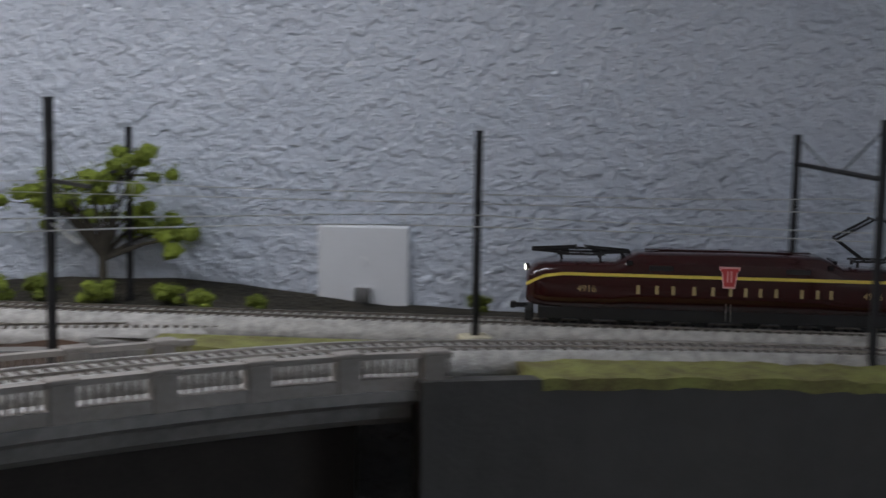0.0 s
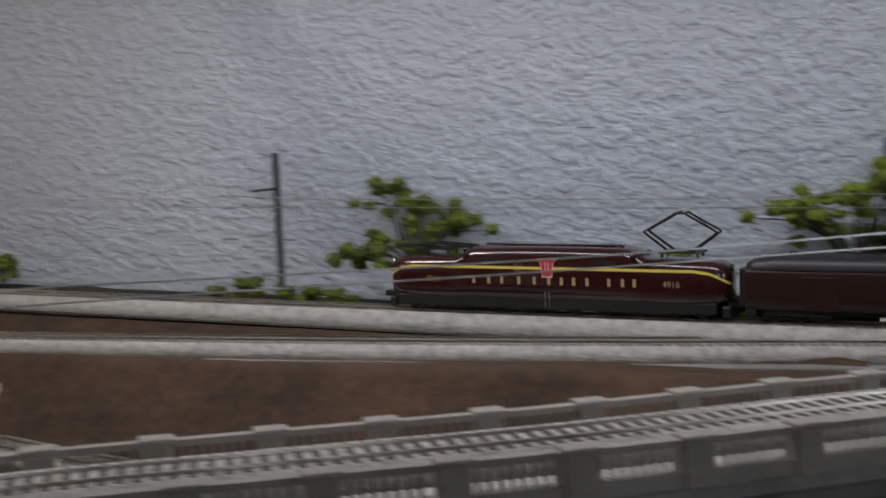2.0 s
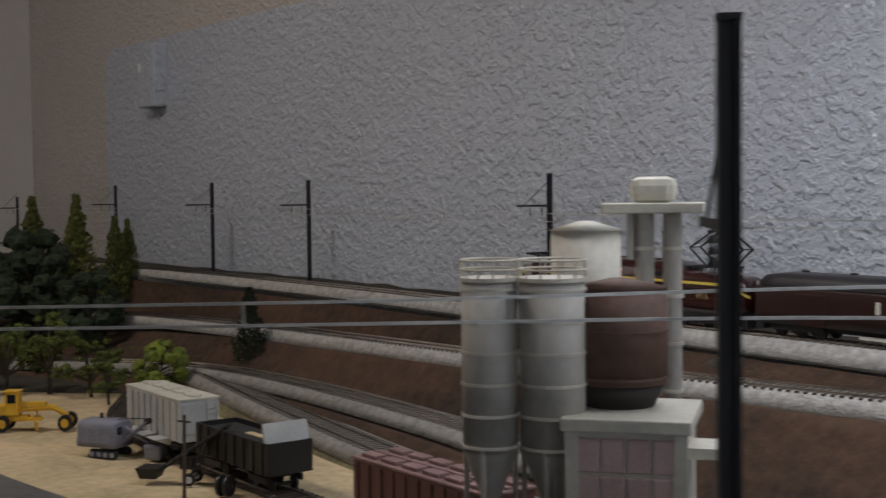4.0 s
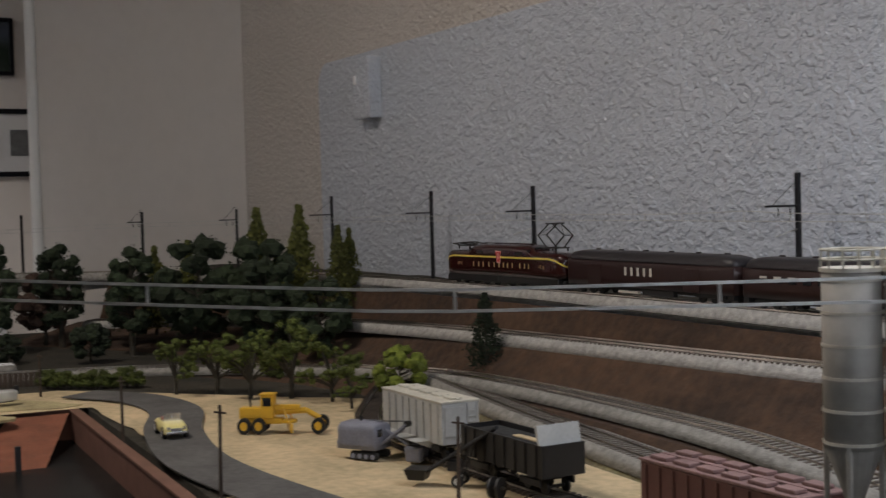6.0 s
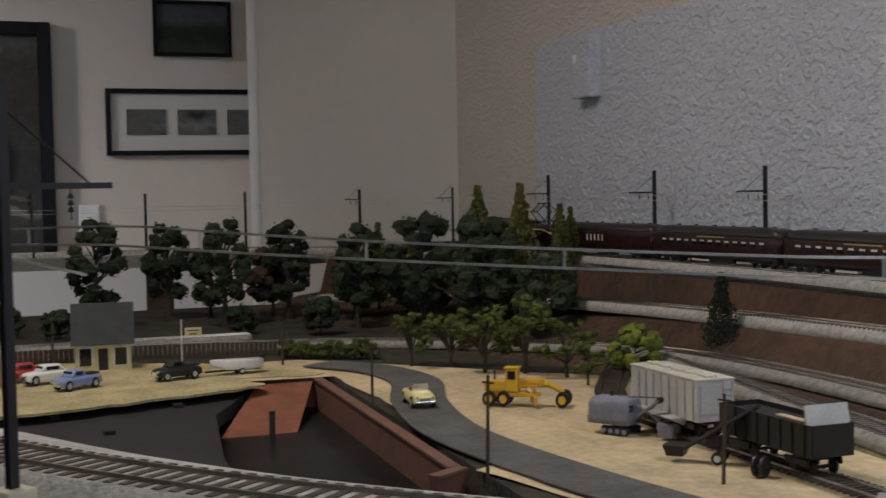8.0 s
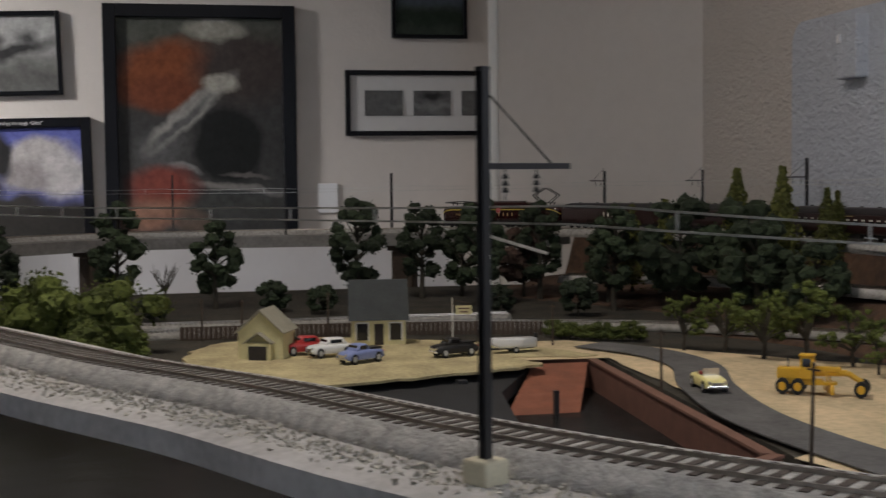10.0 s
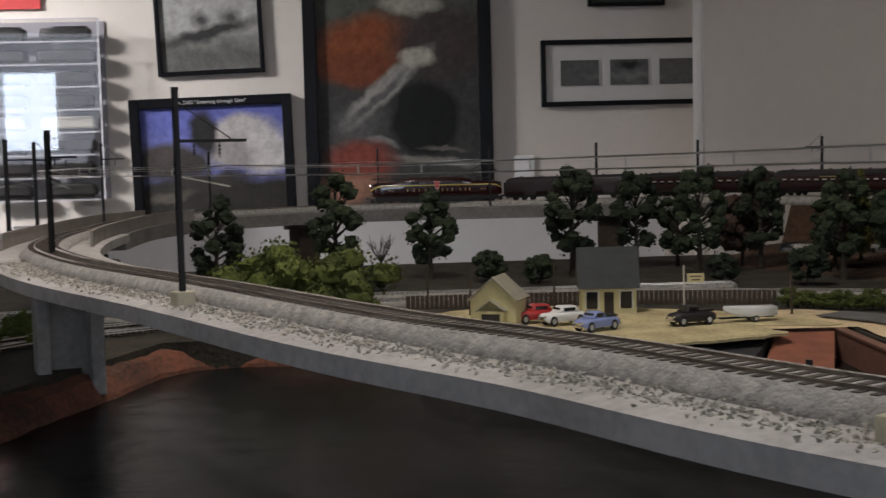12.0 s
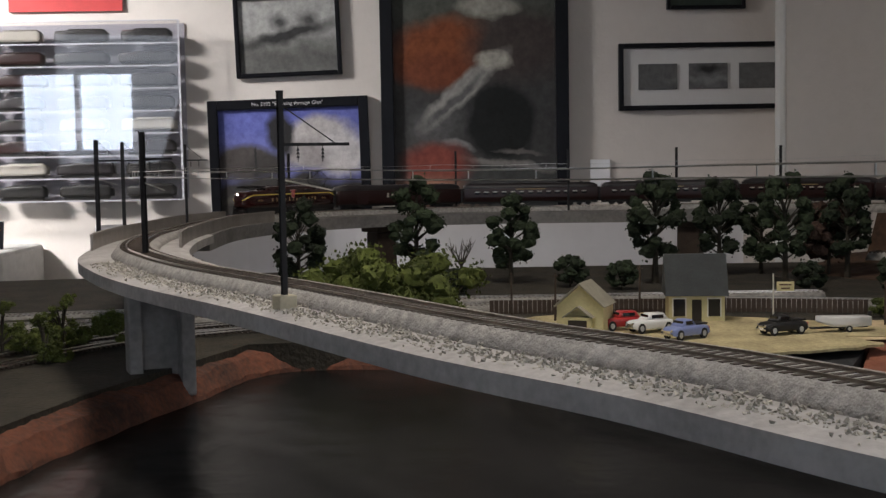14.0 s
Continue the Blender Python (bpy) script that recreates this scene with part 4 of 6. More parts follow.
def coach(kind):
    """A heavyweight car: baggage (few pale windows, doors) or passenger (a window band)."""
    lab = "dark tuscan red heavyweight baggage car with pale windows" if kind == "baggage" else "dark tuscan red heavyweight passenger coach with a window band"
    c = thing("passenger_car", lab, "rail car", group="passenger train cars")
    L = CARLEN / 2
    part("body", loft([(-L, .0168, .0100, .0370, .002), (-L + .002, .0170, .0098, .0372, .002), (L - .002, .0170, .0098, .0372, .002), (L, .0168, .0100, .0370, .002)]), "car_tuscan", c)
    part("roof", loft([(-L, .0120, .0368, .0415, .0055), (-L + .006, .0168, .0368, .0450, .0095), (-L + .02, .0174, .0368, .0470, .0105), (L - .02, .0174, .0368, .0470, .0105), (L - .006, .0168, .0368, .0450, .0095), (L, .0120, .0368, .0415, .0055)]), "car_roof", c, "smooth black arched roof")
    for k in range(6):
        part("roof_vent", one_box(-L + .03 + k * .042, 0.004, 0.0474, 0.006, 0.003, 0.0022, bevel=0.0006), "car_roof", c)
    for sx in (-1, 1):
        part("vestibule", one_box(sx * (L + 0.003), 0, 0.0235, 0.006, 0.014, 0.027, bevel=0.001), "black", c)
        part("coupler", one_box(sx * (L + 0.005), 0, 0.0100, 0.010, 0.003, 0.003), "black", c)
        bogie(c, sx * (L - 0.036), 3, .0052, .044)
        part("step", one_box(sx * (L - 0.004), 0, 0.0075, 0.007, 0.033, 0.005), "black", c)
    part("underframe", one_box(0, 0, 0.0080, CARLEN * .96, 0.020, 0.0040), "black", c)
    part("battery_box", one_box(0.02, -0.012, 0.0065, 0.05, 0.006, 0.0065, bevel=0.0006), "black", c)
    part("tank", one_box(-0.03, -0.0125, 0.0050, 0.034, 0.003, 0.0022), "shade", c, "pale equipment box under the floor")
    for sy in (-1, 1):
        part("letter_board", one_box(0, sy * 0.0171, 0.0345, 0.060, 0.0003, 0.0016), "cream", c) if kind != "baggage" else None
        if kind == "baggage":
            for k in range(5):
                part("window", one_box(-0.030 + k * 0.0105, sy * 0.0170, 0.0268, 0.0036, 0.0008, 0.0085), "shade", c, "pale lit window")
            for dx in (-0.085, 0.075):
                part("door", one_box(dx, sy * 0.0170, 0.0215, 0.024, 0.0009, 0.0225, bevel=0.0003), "car_tuscan", c)
        else:
            for k in range(13):
                wx = -0.108 + k * 0.018
                part("window", one_box(wx, sy * 0.0170, 0.0275, 0.0100, 0.0008, 0.0062), "window_dark", c)
                part("window_shade", one_box(wx, sy * 0.0174, 0.0294, 0.0090, 0.0006, 0.0022), "shade", c)
    return c


bag = coach("baggage")
first_coach = coach("coach")
cars = [bag, copy_thing(first_coach, pose(0, 0, 0)), copy_thing(first_coach, pose(0, 0, 0)), copy_thing(first_coach, pose(0, 0, 0)), copy_thing(first_coach, pose(0, 0, 0)), first_coach]

ARC = [0.0]
for a_, b_ in zip(MAIN, MAIN[1:]):
    ARC.append(ARC[-1] + (b_ - a_).length)


def on_line(d):
    """The place d metres along the main line."""
    d = max(0.0, min(d, ARC[-1] - 1e-4))
    lo = int(np.searchsorted(ARC, d)) - 1
    lo = max(0, min(lo, len(MAIN) - 2))
    return MAIN[lo].lerp(MAIN[lo + 1], (d - ARC[lo]) / (ARC[lo + 1] - ARC[lo]))


# seconds and metres of the locomotive's front along the line
FRONT_T = [0, .5, 1, 1.5, 2, 3, 5.5, 6.5, 7, 9.5, 11, 12.5, 14]
FRONT_S = [2.006, 2.168, 2.332, 2.498, 2.667, 2.978, 3.742, 4.018, 4.17, 4.97, 5.435, 5.835, 6.235]


def riding(front, length, wheelbase):
    rows = []
    for k in range(0, 36):
        t = 14.0 * k / 35
        mid = float(np.interp(t, FRONT_T, FRONT_S)) - front - length / 2
        f, r = on_line(mid + wheelbase / 2), on_line(mid - wheelbase / 2)
        c, d = (f + r) / 2, f - r
        # the thing's front looks to its own -x
        yaw = math.degrees(math.atan2(d.y, d.x)) + 180
        pitch = math.degrees(math.atan2(d.z, math.hypot(d.x, d.y)))
        rows.append((t, pose(c.x, c.y, c.z, 0, pitch, yaw)))
    return rows


def motions():
    walk(loco, riding(0.0, 0.270, 0.15))
    for k, c in enumerate(cars):
        walk(c, riding(0.281 + k * PITCH, CARLEN, 0.20))


# ---- trees and bushes ----
def tuft_mass(bm, centre, r, n, size, rnd, squash=0.8):
    """Loose leaf flakes filling a ball unevenly."""
    for _ in range(n):
        v = Vector((rnd.gauss(0, 1), rnd.gauss(0, 1), rnd.gauss(0, 1) * squash)).normalized() * r * rnd.uniform(0.45, 1.08)
        c = centre + v
        s = size * rnd.uniform(0.6, 1.4)
        q = Euler((rnd.random() * 6.3, rnd.random() * 6.3, rnd.random() * 6.3)).to_matrix()
        pts = [c + q @ (Vector(p) * s) for p in ((1, 0, .1), (.2, .8, -.2), (-.9, .4, .2), (-.5, -.8, -.1))]
        bm.faces.new([bm.verts.new(p) for p in pts])


def clump(bm, centre, r, rnd, squash=0.85):
    """A knobbly lump of foliage sponge."""
    seed = Vector((rnd.uniform(0, 90), rnd.uniform(0, 90), rnd.uniform(0, 90)))
    vs = bmesh.ops.create_icosphere(bm, subdivisions=2, radius=1.0)["verts"]
    for v in vs:
        k = r * (0.80 + 0.55 * noise.noise(v.co * 1.9 + seed))
        v.co = centre + Vector((v.co.x * k, v.co.y * k, v.co.z * k * squash))


def tree(style, h, spread, leaf, seed, label, category="tree"):
    rnd = random.Random(seed)
    tr = thing("tree" if category == "tree" else "bush", label, category)
    tb, lb = B(), B()
    if style == "open":
        fork = h * 0.30
        cyl(tb, (0, 0, -0.004), (rnd.uniform(-.002, .002), 0, fork), h * 0.040, h * 0.028, n=8)
        for k in range(13):
            a = k * 2.4 + rnd.random() * .5
            up = 0.42 + 0.54 * ((k * 5) % 13) / 12
            reach_ = spread * (1.0 if up < .6 else 1.0 - 1.5 * (up - .6)) * rnd.uniform(.8, 1.0)
            end = Vector((math.cos(a) * reach_, math.sin(a) * reach_ * .6, h * up))
            mid = Vector((end.x * .5, end.y * .5, fork + (end.z - fork) * .62))
            cyl(tb, (0, 0, fork * .9), mid, h * 0.022, h * 0.014, n=6)
            cyl(tb, mid, end, h * 0.014, h * 0.006, n=5)
            for j in range(5):
                c = end + Vector((rnd.gauss(0, 1), rnd.gauss(0, .8), rnd.gauss(0, .8))) * spread * .15
                cyl(tb, mid.lerp(end, .6), c, h * 0.007, h * 0.002, n=4)
                rr = spread * rnd.uniform(.09, .14)
                clump(lb, c, rr, rnd, .8)
                tuft_mass(lb, c, rr * 1.25, 34, h * 0.011, rnd, .8)
    elif style == "round":
        cyl(tb, (0, 0, -0.004), (0, 0, h * 0.55), h * 0.032, h * 0.014, n=7)
        for k in range(38):
            u = rnd.uniform(0.24, 0.95)
            rr = spread * math.sin(math.pi * min(1, (u - .14) / .86)) ** .7
            a = k * 2.4 + rnd.random()
            c = Vector((math.cos(a) * rr * .72, math.sin(a) * rr * .72, h * u))
            cyl(tb, (0, 0, h * u * .75), c, h * 0.009, h * 0.003, n=4)
            rr = spread * rnd.uniform(.20, .34)
            clump(lb, c, rr, rnd)
            tuft_mass(lb, c, rr, 34, h * 0.013, rnd)
    elif style == "fir":
        cyl(tb, (0, 0, -0.004), (0, 0, h * 0.9), h * 0.022, h * 0.006, n=6)
        for k in range(30):
            u = 0.10 + 0.88 * k / 29
            rr = spread * (1.02 - u) ** .8 * rnd.uniform(.6, 1.1)
            for j in range(3):
                a = k * 1.1 + j * 2.1 + rnd.random()
                tuft_mass(lb, Vector((math.cos(a) * rr * .6, math.sin(a) * rr * .6, h * u)), max(rr * .5, h * .02), 26, h * 0.018, rnd, .5)
    elif style == "bare":
        cyl(tb, (0, 0, -0.004), (0, 0, h * .4), h * 0.04, h * 0.025, n=7)
        for k in range(10):
            a = k * 2.4
            e1 = Vector((math.cos(a) * spread * .5, math.sin(a) * spread * .5, h * rnd.uniform(.55, .75)))
            cyl(tb, (0, 0, h * .36), e1, h * 0.018, h * 0.010, n=5)
            for j in range(4):
                e2 = e1 + Vector((rnd.gauss(0, .3), rnd.gauss(0, .3), rnd.uniform(.4, 1.2))) * h * .24
                cyl(tb, e1, e2, h * 0.009, h * 0.002, n=4)
    else:
        cyl(tb, (0, 0, -0.003), (0, 0, h * .5), h * 0.05, h * 0.02, n=5)
        for k in range(18):
            c = Vector((rnd.uniform(-1, 1) * spread * .65, rnd.uniform(-1, 1) * spread * .65, h * rnd.uniform(.25, .75)))
            cyl(tb, (0, 0, h * .1), c, h * 0.02, h * 0.008, n=4)
            clump(lb, c, spread * .30, rnd)
            tuft_mass(lb, c, spread * .36, 120, h * 0.022, rnd)
    part("trunk", tb, "bark", tr)
    if style != "bare":
        part("crown", lb, leaf, tr)
    else:
        lb.free()
    return tr


def plant(proto, places, used):
    """Copies of one tree at (x, y, z, size, turn); the first place takes the original."""
    for k, (x, y, z, s, a) in enumerate(places):
        m = pose(x, y, z, 0, 0, a) @ Matrix.Scale(1, 4)
        ob = proto if k == 0 else copy_thing(proto, m)
        if k == 0:
            ob.matrix_basis = m
        ob.scale = (s, s, s)
        ob["group"] = used


plant(tree("open", .104, .066, "leaf_light", 3, "open-branched green tree with leafy clumps against the wall"), [(-.168, .952, 1.196, 1.02, 0), (-.530, .955, 1.190, 0.98, 180)], "trees along the wall")
plant(tree("round", .050, .021, "leaf_light", 4, "small bright green tree beside the wall track"), [(-.300, .950, 1.192, 1.0, 0), (-1.030, .950, 1.194, 1.1, 60), (-1.105, .955, 1.194, .62, 200), (-.985, .955, 1.194, .72, 20)], "small trees along the wall")
rnd = random.Random(11)
spots = [(x, rnd.uniform(.932, .962), 1.190, rnd.uniform(.7, 1.5), rnd.uniform(0, 360)) for x in (-.455, -.405, -.350, -.345, -.262, -.246, -.12, -.09, -.05, -.60, -.625, -.655, -.70, -.73, -.58, -.17, -.22, -.28, .11)]
plant(tree("bush", .017, .012, "leaf_light", 5, "low yellow-green bush on the scenery strip by the wall", "bush"), spots, "bushes along the wall")
dark_label = "dense dark green tree behind the yard"
plant(tree("round", .150, .040, "leaf_dark", 6, dark_label), [(-2.285, .21, 1.096, 1.18, 0), (-2.30, -.155, 1.096, 1.18, 70), (-2.248, .399, 1.096, 1.15, 140), (-2.317, .516, 1.096, 1.12, 200), (-2.40, .335, 1.096, 1.1, 300), (-2.12, .575, 1.096, 1.1, 30)], "dark trees")
plant(tree("round", .120, .038, "leaf_dark", 7, dark_label), [(-2.328, -.008, 1.096, 1.18, 0), (-2.217, -.328, 1.096, 1.2, 60), (-2.409, .405, 1.096, 1.1, 120), (-2.05, -.46, 1.096, .75, 200), (-2.22, .60, 1.096, 1.1, 240)], "dark trees")
plant(tree("round", .050, .030, "leaf_dark", 8, "small dark green tree behind the shop"), [(-2.25, .075, 1.096, 1.0, 0), (-2.20, .145, 1.096, .9, 80), (-2.13, .40, 1.096, .9, 10), (-2.06, .50, 1.098, 1.1, 55), (-2.17, -.10, 1.096, .8, 15)], "small dark trees")
plant(tree("bare", .078, .030, "bark", 9, "bare grey branching tree behind the yard"), [(-2.35, -.085, 1.096, 1.0, 0)], "bare trees")
plant(tree("round", .150, .060, "leaf_dark", 10, "broad dark green tree in the grove by the hillside"), [(-2.07, .66, 1.10, 1.15, 0), (-2.00, .73, 1.10, 1.12, 90), (-1.90, .70, 1.10, .95, 200), (-1.80, .735, 1.10, .78, 290)], "grove trees")
plant(tree("fir", .150, .036, "leaf_fir", 12, "slender yellow-green conifer in the grove"), [(-2.12, .772, 1.13, 1.20, 0), (-2.06, .817, 1.135, 1.18, 60), (-2.02, .765, 1.12, .90, 100), (-1.96, .835, 1.155, .84, 190), (-1.98, .862, 1.165, .74, 300), (-2.20, .688, 1.12, .95, 30), (-2.22, .640, 1.12, .90, 140)], "conifers")
plant(tree("fir", .090, .032, "leaf_dark", 13, "dark conifer standing at the foot of the hillside"), [(-1.455, .782, 1.124, .95, 0)], "dark conifers")
plant(tree("round", .100, .045, "leaf_red", 14, "russet-brown autumn tree behind the yard"), [(-2.36, .50, 1.10, 1.15, 0)], "russet trees")
plant(tree("open", .066, .034, "leaf_mid", 15, "low spreading olive-green tree beside the lot"), [(-1.673, .504, 1.099, .95, 0), (-1.653, .545, 1.099, 1.0, 50), (-1.585, .560, 1.099, 1.1, 110), (-1.564, .600, 1.099, 1.25, 160), (-1.51, .625, 1.099, .95, 260), (-1.455, .622, 1.099, .65, 300)], "olive trees")
plant(tree("round", .060, .034, "leaf_light", 16, "bright green rounded tree beside the siding"), [(-1.47, .685, 1.099, .95, 0)], "rounded trees")
plant(tree("bush", .085, .050, "leaf_mid", 17, "large bright green bush beyond the bridge", "bush"), [(-1.83, -.240, 1.096, 1.35, 0), (-1.80, -.135, 1.096, 1.25, 80), (-1.84, -.185, 1.096, 1.2, 200)], "large bushes")
rnd = random.Random(21)
hedge = [(-1.83 + k * .0055 + rnd.uniform(-.006, .006), .395 + k * .0082, 1.098, rnd.uniform(.8, 1.2), rnd.uniform(0, 360)) for k in range(12)]
plant(tree("bush", .026, .014, "leaf_mid", 18, "olive hedge bush beside the road", "bush"), hedge, "hedge bushes")
weeds = [(rnd.uniform(-1.80, -1.742), rnd.uniform(-.32, -.11), 1.094, rnd.uniform(.9, 1.8), rnd.uniform(0, 360)) for _ in range(30)]
weeds += [(rnd.uniform(-1.80, -1.56), rnd.uniform(-.64, -.47), 1.094, rnd.uniform(.8, 1.7), rnd.uniform(0, 360)) for _ in range(16)]
weeds += [(rnd.uniform(-2.0, -1.6), rnd.uniform(.60, .80), 1.098, rnd.uniform(.8, 1.4), rnd.uniform(0, 360)) for _ in range(14)]
plant(tree("bush", .024, .013, "leaf_mid", 19, "scrubby green weed clump on the ground", "bush"), weeds, "weed clumps")
plant(tree("open", .055, .020, "leaf_mid", 20, "thin sapling beside the yard tracks"), [(-1.60, -.52, 1.094, 1, 0), (-1.65, -.58, 1.094, 1.15, 80), (-1.73, -.54, 1.094, 1.1, 150), (-1.56, -.565, 1.094, .9, 210), (-1.69, -.64, 1.094, .9, 310)], "saplings")


# ---- road vehicles ----
def wheel(parent, x, y, r, w, rim="hopper_grey"):
    wh = part("wheel", one_cyl((x, y - w / 2, r), (x, y + w / 2, r), r, n=16), "tyre", parent)
    part("rim", one_cyl((x, y - w / 2 - 0.0003, r), (x, y + w / 2 + 0.0003, r), r * .55, n=12), rim, wh)


def saloon(label, paint, m, kind="car"):
    """A 1950s road vehicle about 55 mm long, its front to +x."""
    v = thing("car" if kind != "pickup" else "pickup_truck", label, "car" if kind != "pickup" else "pickup truck", m)
    L, w = (.026, .0095)
    part("body", loft([(-L, w * .85, .0045, .0088, .002), (-L + .003, w, .0035, .0105, .003), (-L * .35, w * 1.02, .0035, .0112, .0025), (L * .3, w * 1.02, .0035, .0112, .003), (L - .004, w * .97, .0035, .0104, .003), (L, w * .82, .0045, .0085, .002)]), paint, v)
    if kind == "open":
        part("seat", one_box(-.004, 0, .0118, .007, .013, .003, bevel=.0006), "red_car", v)
        part("windscreen", one_box(.006, 0, .0138, .0008, .014, .0050), "chrome", v)
        part("cockpit", one_box(-.002, 0, .0110, .016, .0145, .0008), "black", v)
    else:
        x0, x1 = (-.013, .007) if kind == "car" else (-.003, .010)
        part("cabin", loft([(x0 - .004, w * .80, .0108, .0118, .0006), (x0, w * .80, .0108, .0162, .003), (x1 - .003, w * .80, .0108, .0165, .003), (x1 + .003, w * .80, .0108, .0116, .0006)]), paint, v)
        for sy in (-1, 1):
            part("side_window", one_box((x0 + x1) / 2 - .001, sy * w * .80, .0136, (x1 - x0) * .72, .0006, .0030), "window_dark", v)
        part("windscreen", one_box(x1 + .0004, 0, .0138, .0012, w * 1.35, .0030), "window_dark", v)
        part("rear_window", one_box(x0 - .0018, 0, .0138, .0012, w * 1.2, .0026), "window_dark", v)
        if kind == "pickup":
            part("load_bed", one_box(-.0155, 0, .0118, .017, w * 1.5, .0012), "black", v)
    for sx in (-1, 1):
        part("bumper", one_box(sx * (L + .0006), 0, .0050, .0012, w * 1.75, .0018, bevel=.0004), "chrome", v)
        for sy in (-1, 1):
            wheel(v, sx * .0165, sy * w * .9, .0044, .0030)
            part("headlight" if sx > 0 else "tail_light", one_cyl((sx * (L - .001), sy * w * .66, .0082), (sx * (L + .0006), sy * w * .66, .0082), .0012, n=8), "chrome" if sx > 0 else "red_paint", v)
    part("grille", one_box(L + .0002, 0, .0070, .0008, w * 1.0, .0022), "chrome", v)
    v.scale = (1.0, 1.12, 1.30)
    return v


GZ = 1.1012
saloon("pale yellow open convertible on the narrow road", "pale_yellow", pose(-1.400, .417, GZ + .0016, 0, 0, -6), "open")
saloon("pale blue pickup truck parked on the sand", "blue", pose(-1.672, .130, GZ, 0, 0, 302), "pickup")
saloon("white saloon car parked before the shop", "white_car", pose(-1.728, .103, GZ, 0, 0, 290))
saloon("red saloon car parked beside the hut", "red_car", pose(-1.752, .076, GZ, 0, 0, 285))
saloon("black vintage truck towing a white boat trailer", "black", pose(-1.692, .238, GZ, 0, 0, 288), "pickup")
boat = thing("boat_trailer", "white boat on a black trailer behind the truck", "trailer", pose(-1.704, .306, GZ, 0, 0, 278))
part("hull", loft([(-.030, .0085, .0062, .0162, .001), (-.010, .0098, .0056, .0164, .001), (.014, .0085, .0062, .0170, .001), (.030, .0010, .0120, .0180, .0004)]), "white_car", boat)
part("chassis", one_box(.004, 0, .0048, .064, .006, .0016), "black", boat)
part("outboard_motor", one_box(-.032, 0, .0165, .004, .004, .009, bevel=.0008), "black", boat)
for sy in (-1, 1):
    wheel(boat, -.004, sy * .0085, .0036, .0024)

grader = thing("road_grader", "yellow road grader parked on the sand", "grader", pose(-1.361, .508, GZ, 0, 0, 55))
part("engine_hood", one_box(-.034, 0, .0195, .026, .013, .0110, bevel=.0014), "yellow", grader)
cab = part("cab", one_box(-.014, 0, .0255, .0150, .0145, .0225, bevel=.0010), "yellow", grader)
for sy in (-1, 1):
    part("cab_window", one_box(-.014, sy * .0073, .0305, .0095, .0006, .0080), "window_dark", cab)
part("cab_roof", one_box(-.014, 0, .0374, .0175, .0165, .0016, bevel=.0006), "yellow", cab)
gb = B()
cyl(gb, (-.008, 0, .0200), (.030, 0, .0215), .0030, n=8)
cyl(gb, (.030, 0, .0215), (.046, 0, .0135), .0028, n=8)
part("front_beam", gb, "yellow", grader)
part("hood_top", one_box(.008, 0, .0245, .030, .007, .0050, bevel=.001), "yellow", grader)
part("chassis", one_box(-.020, 0, .0118, .046, .011, .0055, bevel=.001), "yellow", grader)
part("front_axle", one_box(.046, 0, .0095, .005, .020, .0050, bevel=.001), "yellow", grader)
for sy in (-1, 1):
    part("lift_arm", one_cyl((.004, sy * .006, .0250), (.012, sy * .010, .0105), .0009, n=6), "yellow", grader)
part("blade", one_box(.010, 0, .0060, .0030, .038, .0085, m=Matrix.Rotation(.35, 4, "Z")), "yellow", grader)
part("blade_circle", one_cyl((.010, 0, .0100), (.010, 0, .0125), .0090, n=16), "yellow", grader)
part("exhaust", one_cyl((-.036, .003, .024), (-.036, .003, .034), .0010, n=8), "black", grader)
for x in (-.040, -.023, .046):
    for sy in (-1, 1):
        wheel(grader, x, sy * .0105, .0078, .0050, "yellow")
grader.scale = (.80, .85, .95)

shovel = thing("power_shovel", "grey power shovel with a rounded house parked on the sand", "excavator", pose(-1.206, .522, GZ, 0, 0, 30))
for sy in (-1, 1):
    tr_ = B()
    box(tr_, .004, sy * .0105, .0042, .034, .0065, .0080, bevel=.0030)
    crawler = part("crawler", tr_, "tyre", shovel)
    for k in range(4):
        part("road_wheel", one_cyl((-.008 + k * .008, sy * .0139, .0036), (-.008 + k * .008, sy * .0145, .0036), .0026, n=10), "grey_machine", crawler)
part("turntable", one_cyl((.004, 0, .0080), (.004, 0, .0100), .010, n=16), "black", shovel)
part("house", loft([(-.026, .0140, .0100, .0330, .005), (-.024, .0150, .0100, .0350, .006), (.010, .0150, .0100, .0360, .006), (.018, .0150, .0100, .0345, .006), (.020, .0140, .0100, .0330, .005)]), "grey_machine", shovel)
part("roof_stack", one_cyl((-.008, .002, .035), (-.008, .002, .0405), .0016, n=8), "black", shovel)
part("cab_window", one_box(.0202, -.006, .0260, .0008, .0080, .0070), "window_dark", shovel)
for dx in (-.016, -.004, .008):
    part("side_door", one_box(dx, -.0151, .0215, .0085, .0008, .0150, bevel=.0003), "grey_machine", shovel)
part("counterweight", one_box(-.0265, 0, .0135, .0040, .0260, .0080, bevel=.0010), "grey_machine", shovel)
bm_ = B()
for sy in (-1, 1):
    cyl(bm_, (.017, sy * .0035, .0130), (.050, sy * .0020, .0360), .0014, n=6)
for k in range(4):
    u = .2 + k * .22
    cyl(bm_, (.017 + .033 * u, -.0035, .013 + .023 * u), (.017 + .033 * u, .0035, .013 + .023 * u), .0008, n=5)
boom = part("boom", bm_, "grey_machine", shovel)
part("sheave", one_cyl((.050, -.003, .0360), (.050, .003, .0360), .0030, n=12), "black", boom)
dp = B()
cyl(dp, (.024, 0, .0290), (.056, 0, .0120), .0013, n=6)
